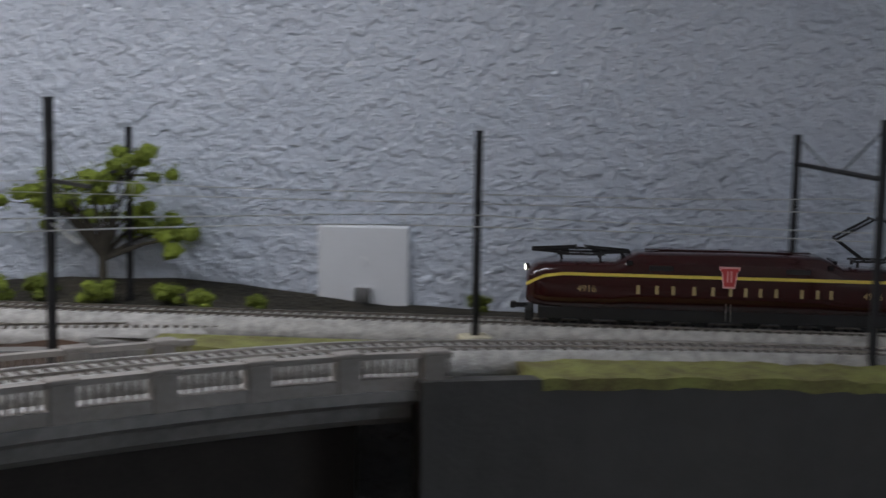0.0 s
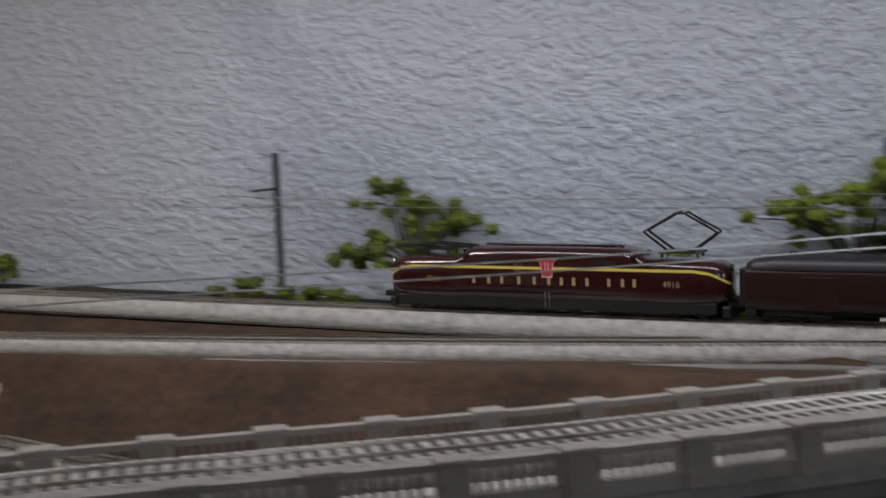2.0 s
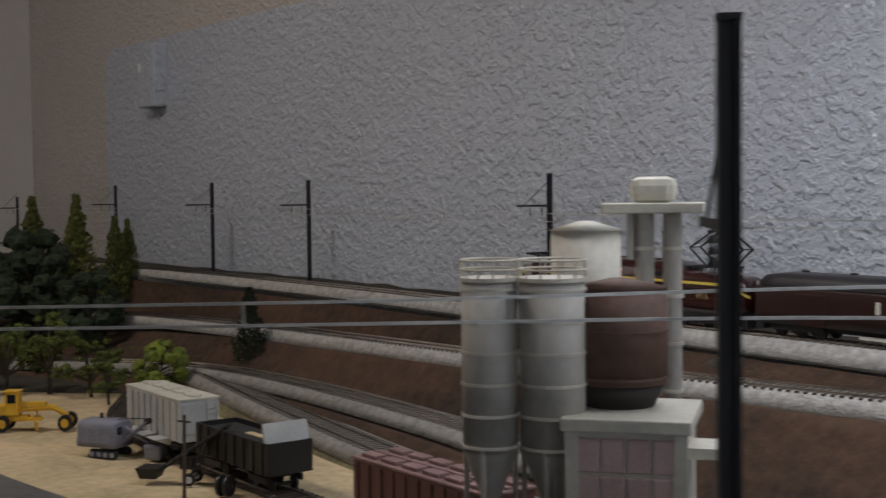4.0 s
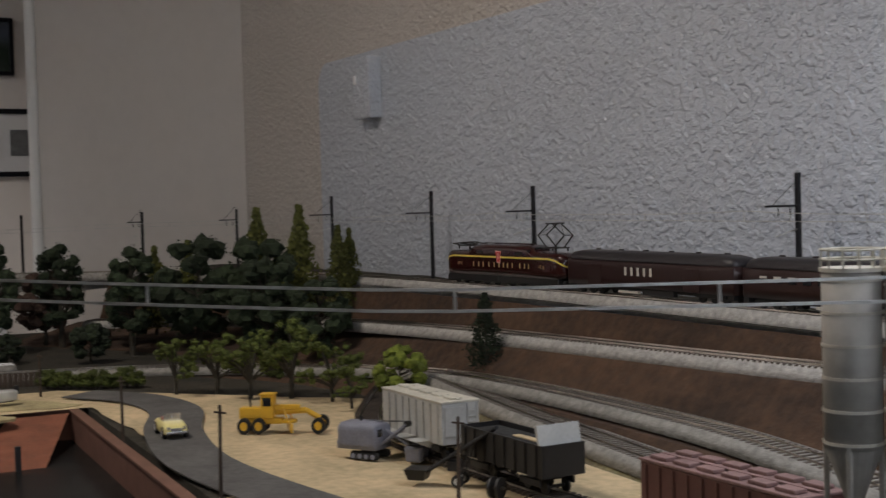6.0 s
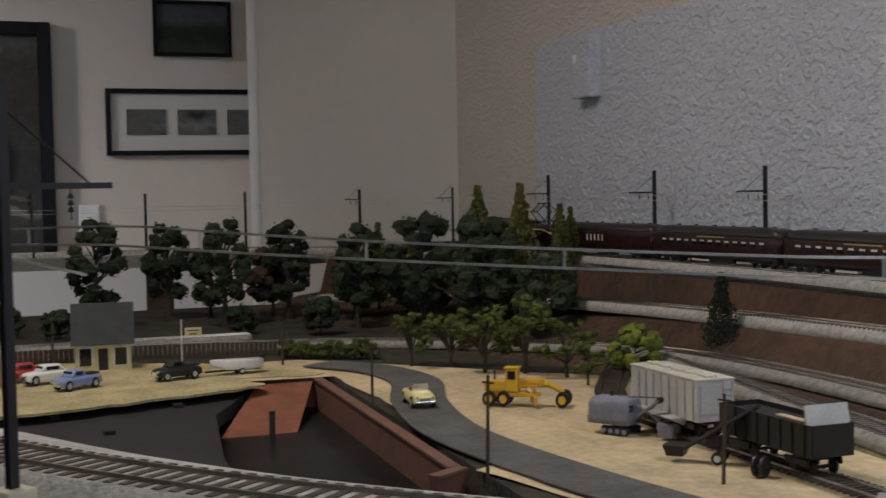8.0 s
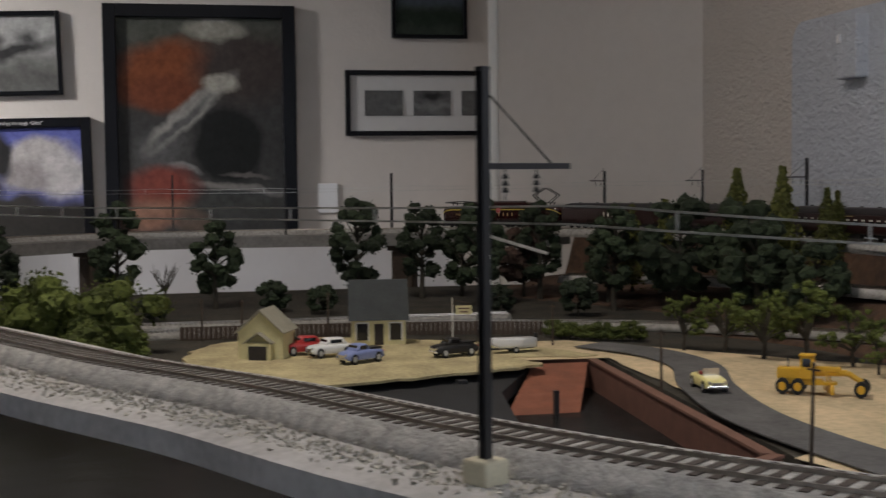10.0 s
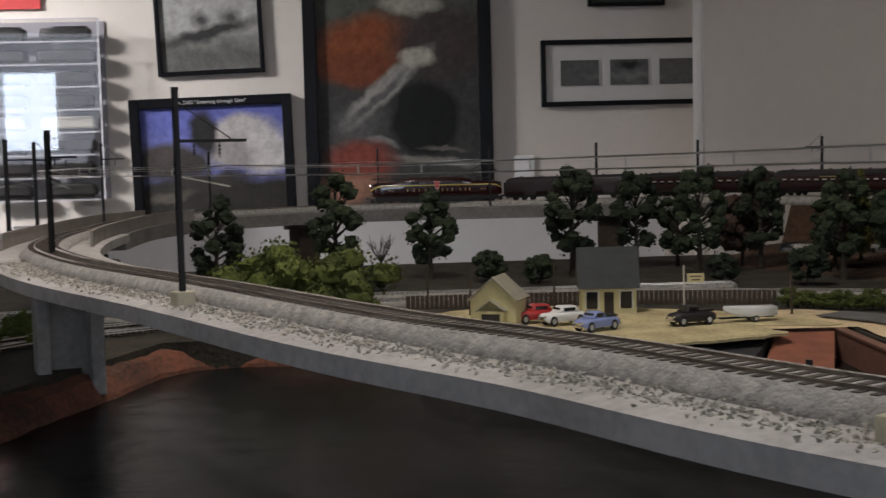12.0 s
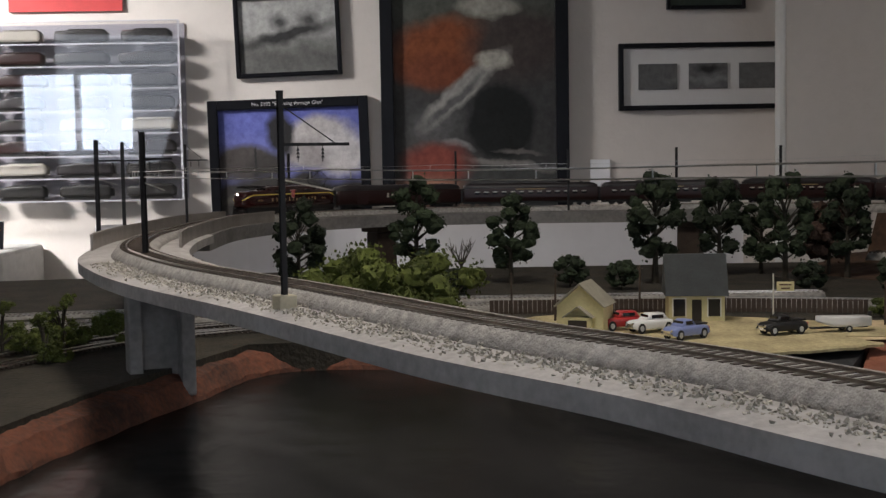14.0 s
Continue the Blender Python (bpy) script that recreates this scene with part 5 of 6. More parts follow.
dipper = part("dipper_arm", dp, "grey_machine", shovel)
part("bucket", one_box(.060, 0, .0085, .0170, .0180, .0150, bevel=.0025, taper=1.15), "grey_machine", dipper)
part("bucket_mouth", one_box(.059, 0, .0166, .0110, .0120, .0010), "black", dipper)
for zz in (.0345, .0365):
    part("cable", one_cyl((.000, 0, zz), (.050, 0, .0385), .0003, n=4), "black", shovel)

shovel.scale = (.80, .80, .84)

loader = thing("conveyor_loader", "black wheeled conveyor loader leaning over the ore car", "conveyor", pose(-1.074, .528, GZ, 0, 0, 44))
lb_ = B()
for sy in (-1, 1):
    cyl(lb_, (-.024, sy * .0048, .0065), (.034, sy * .0048, .0430), .0011, n=6)
part("side_rail", lb_, "black", loader)
part("belt", one_box(0, 0, 0, .069, .0085, .0030, bevel=.0005, m=Matrix.Translation((.005, 0, .0250)) @ Matrix.Rotation(-math.atan2(.0365, .058), 4, "Y")), "tyre", loader)
part("hopper", one_box(-.026, 0, .0080, .012, .0130, .0080, taper=1.4), "black", loader)
part("engine", one_box(.002, 0, .0150, .010, .0080, .0080, bevel=.0010), "black", loader)
for sy in (-1, 1):
    part("strut", one_cyl((.006, sy * .0060, .0040), (.016, sy * .0050, .0310), .0008, n=5), "black", loader)
    wheel(loader, .006, sy * .0075, .0046, .0025)

# ---- standing freight cars ----
def freight(label, m, L, top, mat, roof_mat, kind):
    f = thing("freight_car", label, "freight car", m, group="standing freight cars")
    w = .0165
    part("body", one_box(0, 0, (.0125 + top) / 2, L, w * 2, top - .0125, bevel=.0008), mat, f)
    part("roof", one_box(0, 0, top + .0009, L * 1.01, w * 2.06, .0018, bevel=.0005), roof_mat, f)
    for k in range(int(L / .0125)):
        x = -L / 2 + .006 + k * .0125
        for sy in (-1, 1):
            part("rib", one_box(x, sy * (w + .0005), (.0125 + top) / 2, .0011, .0010, top - .0150), mat, f)
    if kind == "hopper":
        for k in range(5):
            part("roof_hatch", one_box(-L * .38 + k * L * .19, 0, top + .0026, L * .13, .010, .0018, bevel=.0005), roof_mat, f)
        for k in (-1, 0, 1):
            hb = B()
            box(hb, k * L * .24, 0, .0095, .006, w * 1.2, .009, taper=3.0)
            part("chute", hb, mat, f)
    if kind == "ice":
        for k in range(6):
            for sy in (-1, 1):
                part("roof_hatch", one_box(-L * .40 + k * L * .16, sy * .0095, top + .0030, L * .115, .0085, .0022, bevel=.0005), roof_mat, f)
    part("running_board", one_box(0, 0, top + .0028, L * .98, .0035, .0007), roof_mat, f)
    for sx in (-1, 1):
        lad = B()
        for k in range(6):
            box(lad, sx * (L / 2 + .0011), -.010, .016 + k * (top - .018) / 6, .0006, .008, .0006)
        for yy in (-.014, -.006):
            box(lad, sx * (L / 2 + .0011), yy, (.014 + top) / 2, .0006, .0006, top - .014)
        part("ladder", lad, mat, f)
        part("end_panel", one_box(sx * (L / 2 + .0006), .006, (.016 + top) / 2, .0012, .016, (top - .016) * .8), mat, f)
        part("coupler", one_box(sx * (L / 2 + .005), 0, .0100, .010, .003, .003), "black", f)
        bogie(f, sx * (L / 2 - .022), 2, .0048, .026)
    return f


freight("light grey covered hopper car standing on the siding", pose(-1.180, .5660, 1.107, 0, 0, 179), .108, .0445, "hopper_grey", "silo_white", "hopper")
freight("oxide red boxcar with pinkish roof hatches", pose(-.806, .560, 1.107, 0, 0, 0), .130, .0435, "boxcar", "oxide", "ice")
ore = thing("freight_car", "black open ore car with a tilted grey end gate", "freight car", pose(-1.034, .5615, 1.107, 0, 0, 0), group="standing freight cars")
for sy in (-1, 1):
    part("side", one_box(0, sy * .0165, .024, .110, .0016, .022), "black", ore)
for sx in (-1, 1):
    part("end", one_box(sx * .0545, 0, .024, .0016, .0318, .0218), "black", ore)
part("floor", one_box(0, 0, .0135, .108, .031, .0016), "black", ore)
part("load", one_box(0, 0, .0290, .106, .0310, .006, bevel=.002), "coal", ore, "dark heap with a pale streak")
part("load_streak", one_box(.010, 0, .0325, .030, .006, .0012, bevel=.0004), "sand", ore)
part("end_gate", one_box(.0575, 0, .0225, .0024, .034, .024, m=Matrix.Rotation(-.25, 4, "Y")), "hopper_grey", ore, "tilted grey end gate")
for k in range(8):
    for sy in (-1, 1):
        part("rib", one_box(-.048 + k * .0137, sy * .0178, .024, .0016, .0012, .021), "black", ore)
for sx in (-1, 1):
    bogie(ore, sx * .034, 2, .0048, .026)

# ---- silos, tank and batching tower ----
for x, y, r in ((-.601, .436, .0106), (-.584, .4525, .0124)):
    si = thing("silo", "pale grey cement silo with raised hoops and hopper legs", "silo", pose(x, y, 0), group="cement silos")
    part("shell", shade_smooth(one_cyl((0, 0, 1.212), (0, 0, 1.276), r, n=28)), "silo", si)
    for k in range(6):
        part("hoop", one_cyl((0, 0, 1.2135 + k * .0118), (0, 0, 1.2146 + k * .0118), r * 1.035, n=28), "silo_white", si)
    part("hopper", one_cyl((0, 0, 1.190), (0, 0, 1.212), r * .22, r * .98, n=20), "silo", si)
    for k in range(4):
        a = k * math.pi / 2 + .6
        part("leg", one_cyl((math.cos(a) * r * .92, math.sin(a) * r * .92, 1.098), (math.cos(a) * r * .92, math.sin(a) * r * .92, 1.214), .0011, n=6), "silo", si)
    part("deck", one_cyl((0, 0, 1.276), (0, 0, 1.2775), r * 1.06, n=28), "silo_white", si)
    rb = B()
    for zz in (1.2805, 1.2840):
        prev = None
        for k in range(25):
            a = k * math.tau / 24
            q = Vector((math.cos(a) * r * 1.02, math.sin(a) * r * 1.02, zz))
            if prev is not None:
                cyl(rb, prev, q, .00045, n=4)
            prev = q
    for k in range(12):
        a = k * math.tau / 12
        cyl(rb, (math.cos(a) * r * 1.02, math.sin(a) * r * 1.02, 1.2775), (math.cos(a) * r * 1.02, math.sin(a) * r * 1.02, 1.2845), .0005, n=4)
    part("guard_rail", rb, "silo_white", si)
tank = thing("tank", "rust-brown cylindrical tank with hoops on the batching plant", "tank", pose(-.577, .480, 0))
part("shell", shade_smooth(one_cyl((0, 0, 1.2365), (0, 0, 1.2725), .0185, n=32)), "rust", tank)
part("cone", shade_smooth(one_cyl((0, 0, 1.2275), (0, 0, 1.2365), .0135, .0180, n=32)), "under", tank)
part("lid", shade_smooth(one_cyl((0, 0, 1.2725), (0, 0, 1.2760), .0190, .0040, n=32)), "rust", tank)
for z in (1.2385, 1.2560):
    part("hoop", one_cyl((0, 0, z), (0, 0, z + .0010), .0190, n=32), "rust", tank)
plant_h = thing("batching_plant", "white-roofed pale pink brick batching plant building", "building", pose(-.567, .478, 0, 0, 0, 38))
part("wall", one_box(0, 0, 1.161, .042, .046, .124), "silo_white", plant_h)
part("roof", one_box(0, 0, 1.2250, .047, .052, .0050, bevel=.0006), "silo_white", plant_h)
for k in range(4):
    for zz in (1.2140, 1.2000, 1.1860, 1.1720):
        part("panel", one_box(-.0140 + k * .0093, -.0234, zz, .0084, .0016, .0125, bevel=.0005), "pinkbrick", plant_h)
for sx in (-1, 1):
    part("pilaster", one_box(sx * .0195, -.0236, 1.161, .0050, .0020, .124), "silo_white", plant_h)
part("ledge", one_box(.0258, -.004, 1.2140, .012, .020, .0040), "silo_white", plant_h)
drum = thing("dust_collector", "weathered white drum with a shallow conical lid", "dust collector", pose(-.630, .512, 0))
part("shell", shade_smooth(one_cyl((0, 0, 1.225), (0, 0, 1.2925), .0150, n=28)), "silo_white", drum)
part("lid", shade_smooth(one_cyl((0, 0, 1.2925), (0, 0, 1.2965), .0165, .0030, n=28)), "silo_white", drum)
part("stand", one_cyl((0, 0, 1.098), (0, 0, 1.225), .0080, n=12), "silo", drum)
tower = thing("conveyor_tower", "slender grey twin-pipe conveyor tower with a white head house", "tower", pose(-.622, .548, 0, 0, 0, 40))
for x in (-.0060, .0060):
    pp = part("pipe", one_cyl((x, 0, 1.098), (x, 0, 1.299), .0042, n=14), "silo", tower)
    for k in range(9):
        part("collar", one_cyl((x, 0, 1.115 + k * .021), (x, 0, 1.1165 + k * .021), .0050, n=14), "silo_white", pp)
part("platform", one_box(-.002, 0, 1.3015, .044, .024, .0045, bevel=.0006), "silo_white", tower)
part("head_house", one_box(-.002, 0, 1.3095, .020, .016, .0115, bevel=.0040), "silo_white", tower)
part("brace", one_box(-.012, 0, 1.289, .003, .010, .020, m=None), "silo", tower)

# ---- brick building sunk below the yard ----
BH = thing("brick_building", "red brick building with a black roof and an open corner", "building")
BZ0, BZ1 = 1.03, 1.0975


def brick_run(a, b, zt=BZ1, name="wall", thick=.007):
    a, b = Vector((*a, 0)), Vector((*b, 0))
    d = (b - a).normalized()
    n = Vector((-d.y, d.x, 0)) * thick
    w = part(name, prism([tuple(p.xy) for p in (a, b, b + n, a + n)], BZ0, zt), "brick", BH)
    a2, b2 = a - n * .25, b - n * .25
    part("coping", prism([tuple(p.xy) for p in (a2, b2, b2 + n * 1.5, a2 + n * 1.5)], zt, zt + .0022), "brick_cap", BH)
    for k in range(int((b - a).length / .04)):
        c = a + d * (.02 + k * .04) - n.normalized() * .0012
        part("pilaster", one_box(0, 0, 0, .006, .0024, zt - BZ0, m=Matrix.Translation((c.x, c.y, (BZ0 + zt) / 2)) @ Matrix.Rotation(math.atan2(d.y, d.x), 4, "Z")), "brick", BH)
    return w


brick_run((-1.150, .360), (-1.650, .388))
brick_run((-1.650, .388), (-1.668, .318))
brick_run((-1.150, .360), (-1.130, .330))
part("tiled_roof", sheet([[(-1.640 + .135 * u, .316 - .066 * u + (.062 + .014 * u) * w, 1.0965 - .030 * u + .0006 * (int(u * 14) % 2)) for u in (k / 28 for k in range(29))] for w in (0, .5, 1)]), "red_tile", BH, "sloping red tiled lean-to roof")
part("eaves", prism([(-1.508, .247), (-1.500, .247), (-1.500, .326), (-1.508, .326)], 1.0625, 1.0668), "under", BH)
part("floor", prism([(-1.66, .33), (-1.30, .24), (-1.13, .33), (-1.15, .36), (-1.64, .385)], 1.03, 1.0415), "road", BH)
part("roof", prism([(-1.640, .308), (-1.505, .246), (-1.30, .215), (-1.16, .205), (-1.25, .13), (-1.50, -.02), (-1.60, -.02), (-1.66, .05)], 1.0760, 1.0905), "tar", BH, "black tarred roof")
for k in range(1):
    part("post", one_box(-1.50 + k * .07, .300 + k * .004, 1.066, .005, .005, .05), "black", BH)
for px, py in ((-1.56, .10), (-1.45, .14), (-1.57, .22)):
    part("roof_hatch", one_box(px, py, 1.0925, .014, .010, .004, bevel=.0006), "tar", BH)

# ---- hut, shop, sign, fence, poles ----
def gable(name, label, m, lx, ly, wall_h, rise, wall_mat, roof_mat, door_x, wins):
    h = thing(name, label, "building", m)
    wb = B()
    o = [(-lx / 2, 0), (lx / 2, 0), (lx / 2, wall_h), (0, wall_h + rise), (-lx / 2, wall_h)]
    fa = [wb.verts.new((x, -ly / 2, z)) for x, z in o]
    fb_ = [wb.verts.new((x, ly / 2, z)) for x, z in o]
    wb.faces.new(fa)
    wb.faces.new(fb_[::-1])
    for i in range(5):
        wb.faces.new((fa[i], fb_[i], fb_[(i + 1) % 5], fa[(i + 1) % 5]))
    bmesh.ops.recalc_face_normals(wb, faces=wb.faces)
    part("wall", wb, wall_mat, h)
    ang = math.atan2(rise, lx / 2)
    sl = math.hypot(rise, lx / 2) + .004
    for sx in (-1, 1):
        part("roof", one_box(0, 0, 0, sl, ly + .008, .0016, m=Matrix.Translation((sx * (lx / 4 + .001), 0, wall_h + rise / 2 + .0008)) @ Matrix.Rotation(sx * ang, 4, "Y")), roof_mat, h)
    return h


hut = gable("hut", "small cream clapboard hut with a tan gable roof", pose(-1.748, .034, 1.100, 0, 0, 68), .052, .046, .031, .023, "cream_wall", "tan_roof", 0, ())
dorm = part("porch", one_box(0, -.0275, .0100, .030, .012, .020), "cream_wall", hut)
for sx in (-1, 1):
    part("porch_roof", one_box(0, 0, 0, .0205, .015, .0010, m=Matrix.Translation((sx * .0085, -.0275, .0255)) @ Matrix.Rotation(sx * .62, 4, "Y")), "tan_roof", dorm)
part("door", one_box(0, -.0337, .0085, .021, .0008, .0165), "under", hut)
for k in range(7):
    part("clapboard", one_box(0, -.0223, .003 + k * .0034, .0525, .0006, .0006), "cream_wall", hut)
shop = thing("shop", "small cream shop with a tall dark grey roof", "building", pose(-1.834, 0.174, 1.100, 0, 0, 84))
part("wall", one_box(0, 0, .016, .064, .048, .032), "cream_wall", shop)
rb2 = B()
o = [(-.030, .031), (.030, .031), (.004, .078), (-.004, .078)]
fa = [rb2.verts.new((-.036, y, z)) for y, z in o]
fb2 = [rb2.verts.new((.036, y, z)) for y, z in o]
rb2.faces.new(fa)
rb2.faces.new(fb2[::-1])
for i in range(4):
    rb2.faces.new((fa[i], fb2[i], fb2[(i + 1) % 4], fa[(i + 1) % 4]))
bmesh.ops.recalc_face_normals(rb2, faces=rb2.faces)
part("roof", rb2, "grey_roof", shop)
for wx in (-.020, .020):
    wn = part("window", one_box(wx, -.0243, .0170, .0140, .0010, .0200), "window_dark", shop)
    for dx in (-.0075, .0075):
        part("frame", one_box(wx + dx, -.0247, .0170, .0014, .0010, .0215), "sign_white", wn)
    part("lintel", one_box(wx, -.0247, .0280, .0164, .0010, .0014), "sign_white", wn)
part("door", one_box(.0, -.0243, .0135, .0110, .0010, .0260), "under", shop)
sign = thing("sign", "white hanging sign board on a wooden post", "sign", pose(-1.826, 0.265, 1.100, 0, 0, 84))
part("post", one_box(0, 0, .027, .0016, .0016, .054), "silo_white", sign)
part("bracket", one_cyl((0, 0, .0515), (.024, 0, .0450), .0006, n=5), "wood", sign)
brd = part("board", one_box(.0140, 0, .0385, .0200, .0012, .0110), "cream_wall", sign)
for k in range(2):
    part("writing_bar", one_box(.0140, -.0008, .0405 - k * .0042, .0140 - k * .004, .0004, .0016), "rust", brd)

fence = thing("fence", "weathered brown board fence behind the lot", "fence")
fp = smooth([(-1.935, -.06, 1.099), (-1.925, .10, 1.099), (-1.905, .26, 1.099), (-1.865, .40, 1.099)], .006)
board_bm = one_box(0, 0, .0085, .0052, .0010, .0170)
board_mesh = bpy.data.meshes.new("board")
board_bm.to_mesh(board_mesh)
board_bm.free()
board_mesh.materials.append(M["wood"])
for a_, b_ in zip(fp, fp[1:]):
    ob = new("board", board_mesh)
    ob.parent, ob.matrix_basis = fence, Matrix.Translation(a_) @ Matrix.Rotation(math.atan2(b_.y - a_.y, b_.x - a_.x), 4, "Z")

for x, y, h in ((-1.756, .372, .050), (-1.419, .378, .058), (-1.094, .360, .074), (-1.015, .500, .062), (-1.93, -.035, .052), (-1.84, .010, .058), (-1.90, .12, .06), (-1.62, .34, .0)):
    if h:
        up = thing("utility_pole", "thin brown wooden utility pole", "utility pole", pose(x, y, 1.1, rnd.uniform(-1, 1), rnd.uniform(-1, 1), 30), group="utility poles")
        part("post", one_cyl((0, 0, -.002), (0, 0, h), .0015, .0011, n=7), "wood", up)
        part("crossarm", one_box(0, 0, h * .93, .010, .0010, .0012), "wood", up)
wl = thing("wheel_load", "dark loose wheelset lying at the siding", "wheelset", pose(-1.020, .533, 1.1012 + .0075, 0, 90, 30))
part("wheel", one_cyl((0, 0, -.004), (0, 0, -.002), .0075, n=18), "black", wl)
part("wheel", one_cyl((0, 0, .002), (0, 0, .004), .0075, n=18), "black", wl)
part("axle", one_cyl((0, 0, -.006), (0, 0, .006), .0012, n=8), "rail", wl)

# ---- wall fittings ----
plate = thing("wall_plate", "white plastic coaxial wall plate with a chrome connector", "wall plate", pose(.020, .998, 1.193))
part("cover", one_box(0, -.003, 0, .0705, .006, .1145, bevel=.002), "plate", plate)
part("screw", one_cyl((0, -.0075, .030), (0, -.0055, .030), .0032, n=14), "plate", plate)
part("connector", box(cyl(B(), (0, -.016, .004), (0, -.0055, .004), .0046, n=14), 0, -.0075, .004, .012, .003, .012), "chrome", plate, "threaded chrome connector")
thermo = thing("thermostat", "pale blue painted wall thermostat box with a small switch", "thermostat", pose(-2.165, .999, 1.500))
part("cover", one_box(0, -.012, 0, .062, .024, .100, bevel=.003), "sky_paint", thermo)
part("switch", one_box(-.020, -.0255, .014, .008, .004, .014, bevel=.001), "plate", thermo)
outlet = thing("wall_plate", "white square wall plate low on the wall", "wall plate", pose(-3.788, .335, 1.245))
part("cover", one_box(.003, 0, 0, .006, .055, .080, bevel=.002), "plate", outlet)


# ---- pictures ----
def art(name, layers, base):
    """A painted sheet: bands by height and soft round patches, mixed over a base colour in the picture's own space."""
    mt = bpy.data.materials.new(name)
    mt.use_nodes = True
    nd, ln = mt.node_tree.nodes, mt.node_tree.links
    bsdf = nd["Principled BSDF"]
    bsdf.inputs["Roughness"].default_value = 0.6
    bsdf.inputs["Specular IOR Level"].default_value = 0.2
    tc = nd.new("ShaderNodeTexCoord")
    nz = nd.new("ShaderNodeTexNoise")
    nz.inputs["Scale"].default_value = 14
    nz.inputs["Detail"].default_value = 5
    ln.new(tc.outputs["Object"], nz.inputs["Vector"])
    wob = nd.new("ShaderNodeVectorMath")
    wob.operation = "MULTIPLY_ADD"
    wob.inputs[1].default_value = (0.05, 0.05, 0.05)
    ln.new(nz.outputs["Color"], wob.inputs[0])
    ln.new(tc.outputs["Object"], wob.inputs[2])
    prev = None
    for (cy, cz, ry, rz, turn, col, soft) in layers:
        mp = nd.new("ShaderNodeMapping")
        mp.vector_type = "TEXTURE"
        mp.inputs["Location"].default_value = (0.025, cy + 0.025, cz + 0.025)
        mp.inputs["Rotation"].default_value = (radians(turn), 0, 0)
        mp.inputs["Scale"].default_value = (1.0, ry, rz)
        ln.new(wob.outputs[0], mp.inputs["Vector"])
        ln2 = nd.new("ShaderNodeVectorMath")
        ln2.operation = "LENGTH"
        ln.new(mp.outputs[0], ln2.inputs[0])
        rg = nd.new("ShaderNodeMapRange")
        rg.inputs["From Min"].default_value = 1.0 + soft
        rg.inputs["From Max"].default_value = 1.0 - soft
        ln.new(ln2.outputs["Value"], rg.inputs["Value"])
        mx = nd.new("ShaderNodeMix")
        mx.data_type = "RGBA"
        ln.new(rg.outputs["Result"], mx.inputs["Factor"])
        if prev is None:
            mx.inputs[6].default_value = (*base, 1)
        else:
            ln.new(prev, mx.inputs[6])
        mx.inputs[7].default_value = (*col, 1)
        prev = mx.outputs[2]
    grain = nd.new("ShaderNodeTexNoise")
    grain.inputs["Scale"].default_value = 46
    grain.inputs["Detail"].default_value = 6
    grain.inputs["Roughness"].default_value = 0.65
    ln.new(tc.outputs["Object"], grain.inputs["Vector"])
    tone = nd.new("ShaderNodeMapRange")
    tone.inputs["From Min"].default_value, tone.inputs["From Max"].default_value = 0.3, 0.7
    tone.inputs["To Min"].default_value, tone.inputs["To Max"].default_value = 0.74, 1.26
    ln.new(grain.outputs["Fac"], tone.inputs["Value"])
    shade_ = nd.new("ShaderNodeHueSaturation")
    ln.new(tone.outputs["Result"], shade_.inputs["Value"])
    ln.new(prev, shade_.inputs["Color"])
    ln.new(shade_.outputs[0], bsdf.inputs["Base Color"])
    M[name] = mt


WX = -3.79
art("print_mountain", [(0, .25, .30, .07, 0, (.075, .080, .068), .4), (-.078, .135, .14, .085, 8, (.190, .058, .024), .22), (-.10, .08, .10, .05, 0, (.150, .045, .022), .3), (.112, .150, .125, .095, 0, (.052, .042, .039), .3), (.04, .252, .072, .030, 0, (.30, .29, .25), .3),
                      (-.106, -.076, .070, .050, 30, (.085, .085, .085), .5), (-.030, .030, .028, .145, -48, (.24, .235, .22), .25), (-.055, .000, .010, .110, -48, (.10, .10, .10), .4), (.050, .108, .046, .025, -10, (.36, .345, .30), .25), (.070, -.055, .088, .105, 0, (.012, .013, .013), .12),
                      (.085, -.205, .15, .045, 0, (.050, .052, .050), .4), (.095, -.168, .14, .009, -6, (.17, .16, .15), .4), (.12, -.135, .06, .006, -3, (.12, .11, .105), .4), (-.045, -.115, .040, .010, -18, (.20, .20, .20), .4), (-.106, -.170, .085, .058, 0, (.19, .050, .038), .3), (-.130, -.235, .085, .040, 0, (.25, .135, .095), .35), (-.02, -.265, .05, .03, 0, (.10, .075, .06), .4)], (.046, .046, .046))
art("print_smoke", [(0, .125, .5, .06, 0, (.105, .120, .36), .6), (-.122, .010, .085, .050, 0, (.060, .052, .050), .22), (-.06, .00, .05, .035, 0, (.035, .032, .030), .3), (.075, .078, .088, .050, 8, (.40, .375, .37), .22), (.135, .030, .070, .055, 0, (.44, .42, .42), .25), (.05, .025, .06, .04, 0, (.26, .24, .24), .3), (-.018, .085, .034, .060, 10, (.022, .021, .022), .25),
                    (-.09, .012, .004, .040, 0, (.02, .02, .02), .2), (0, -.105, .5, .070, 0, (.024, .022, .020), .25), (-.03, -.050, .12, .022, 6, (.030, .028, .026), .3), (-.12, -.085, .06, .012, 8, (.085, .075, .065), .4)], (.120, .130, .30))
art("print_train", [(0, .06, .5, .07, 0, (.34, .34, .33), .6), (0, -.07, .5, .05, 0, (.11, .11, .105), .6), (.0, .0, .13, .016, 14, (.035, .035, .035), .5), (-.02, .035, .022, .018, 0, (.07, .07, .07), .6), (.06, .04, .022, .018, 0, (.07, .07, .07), .6)], (.22, .22, .21))
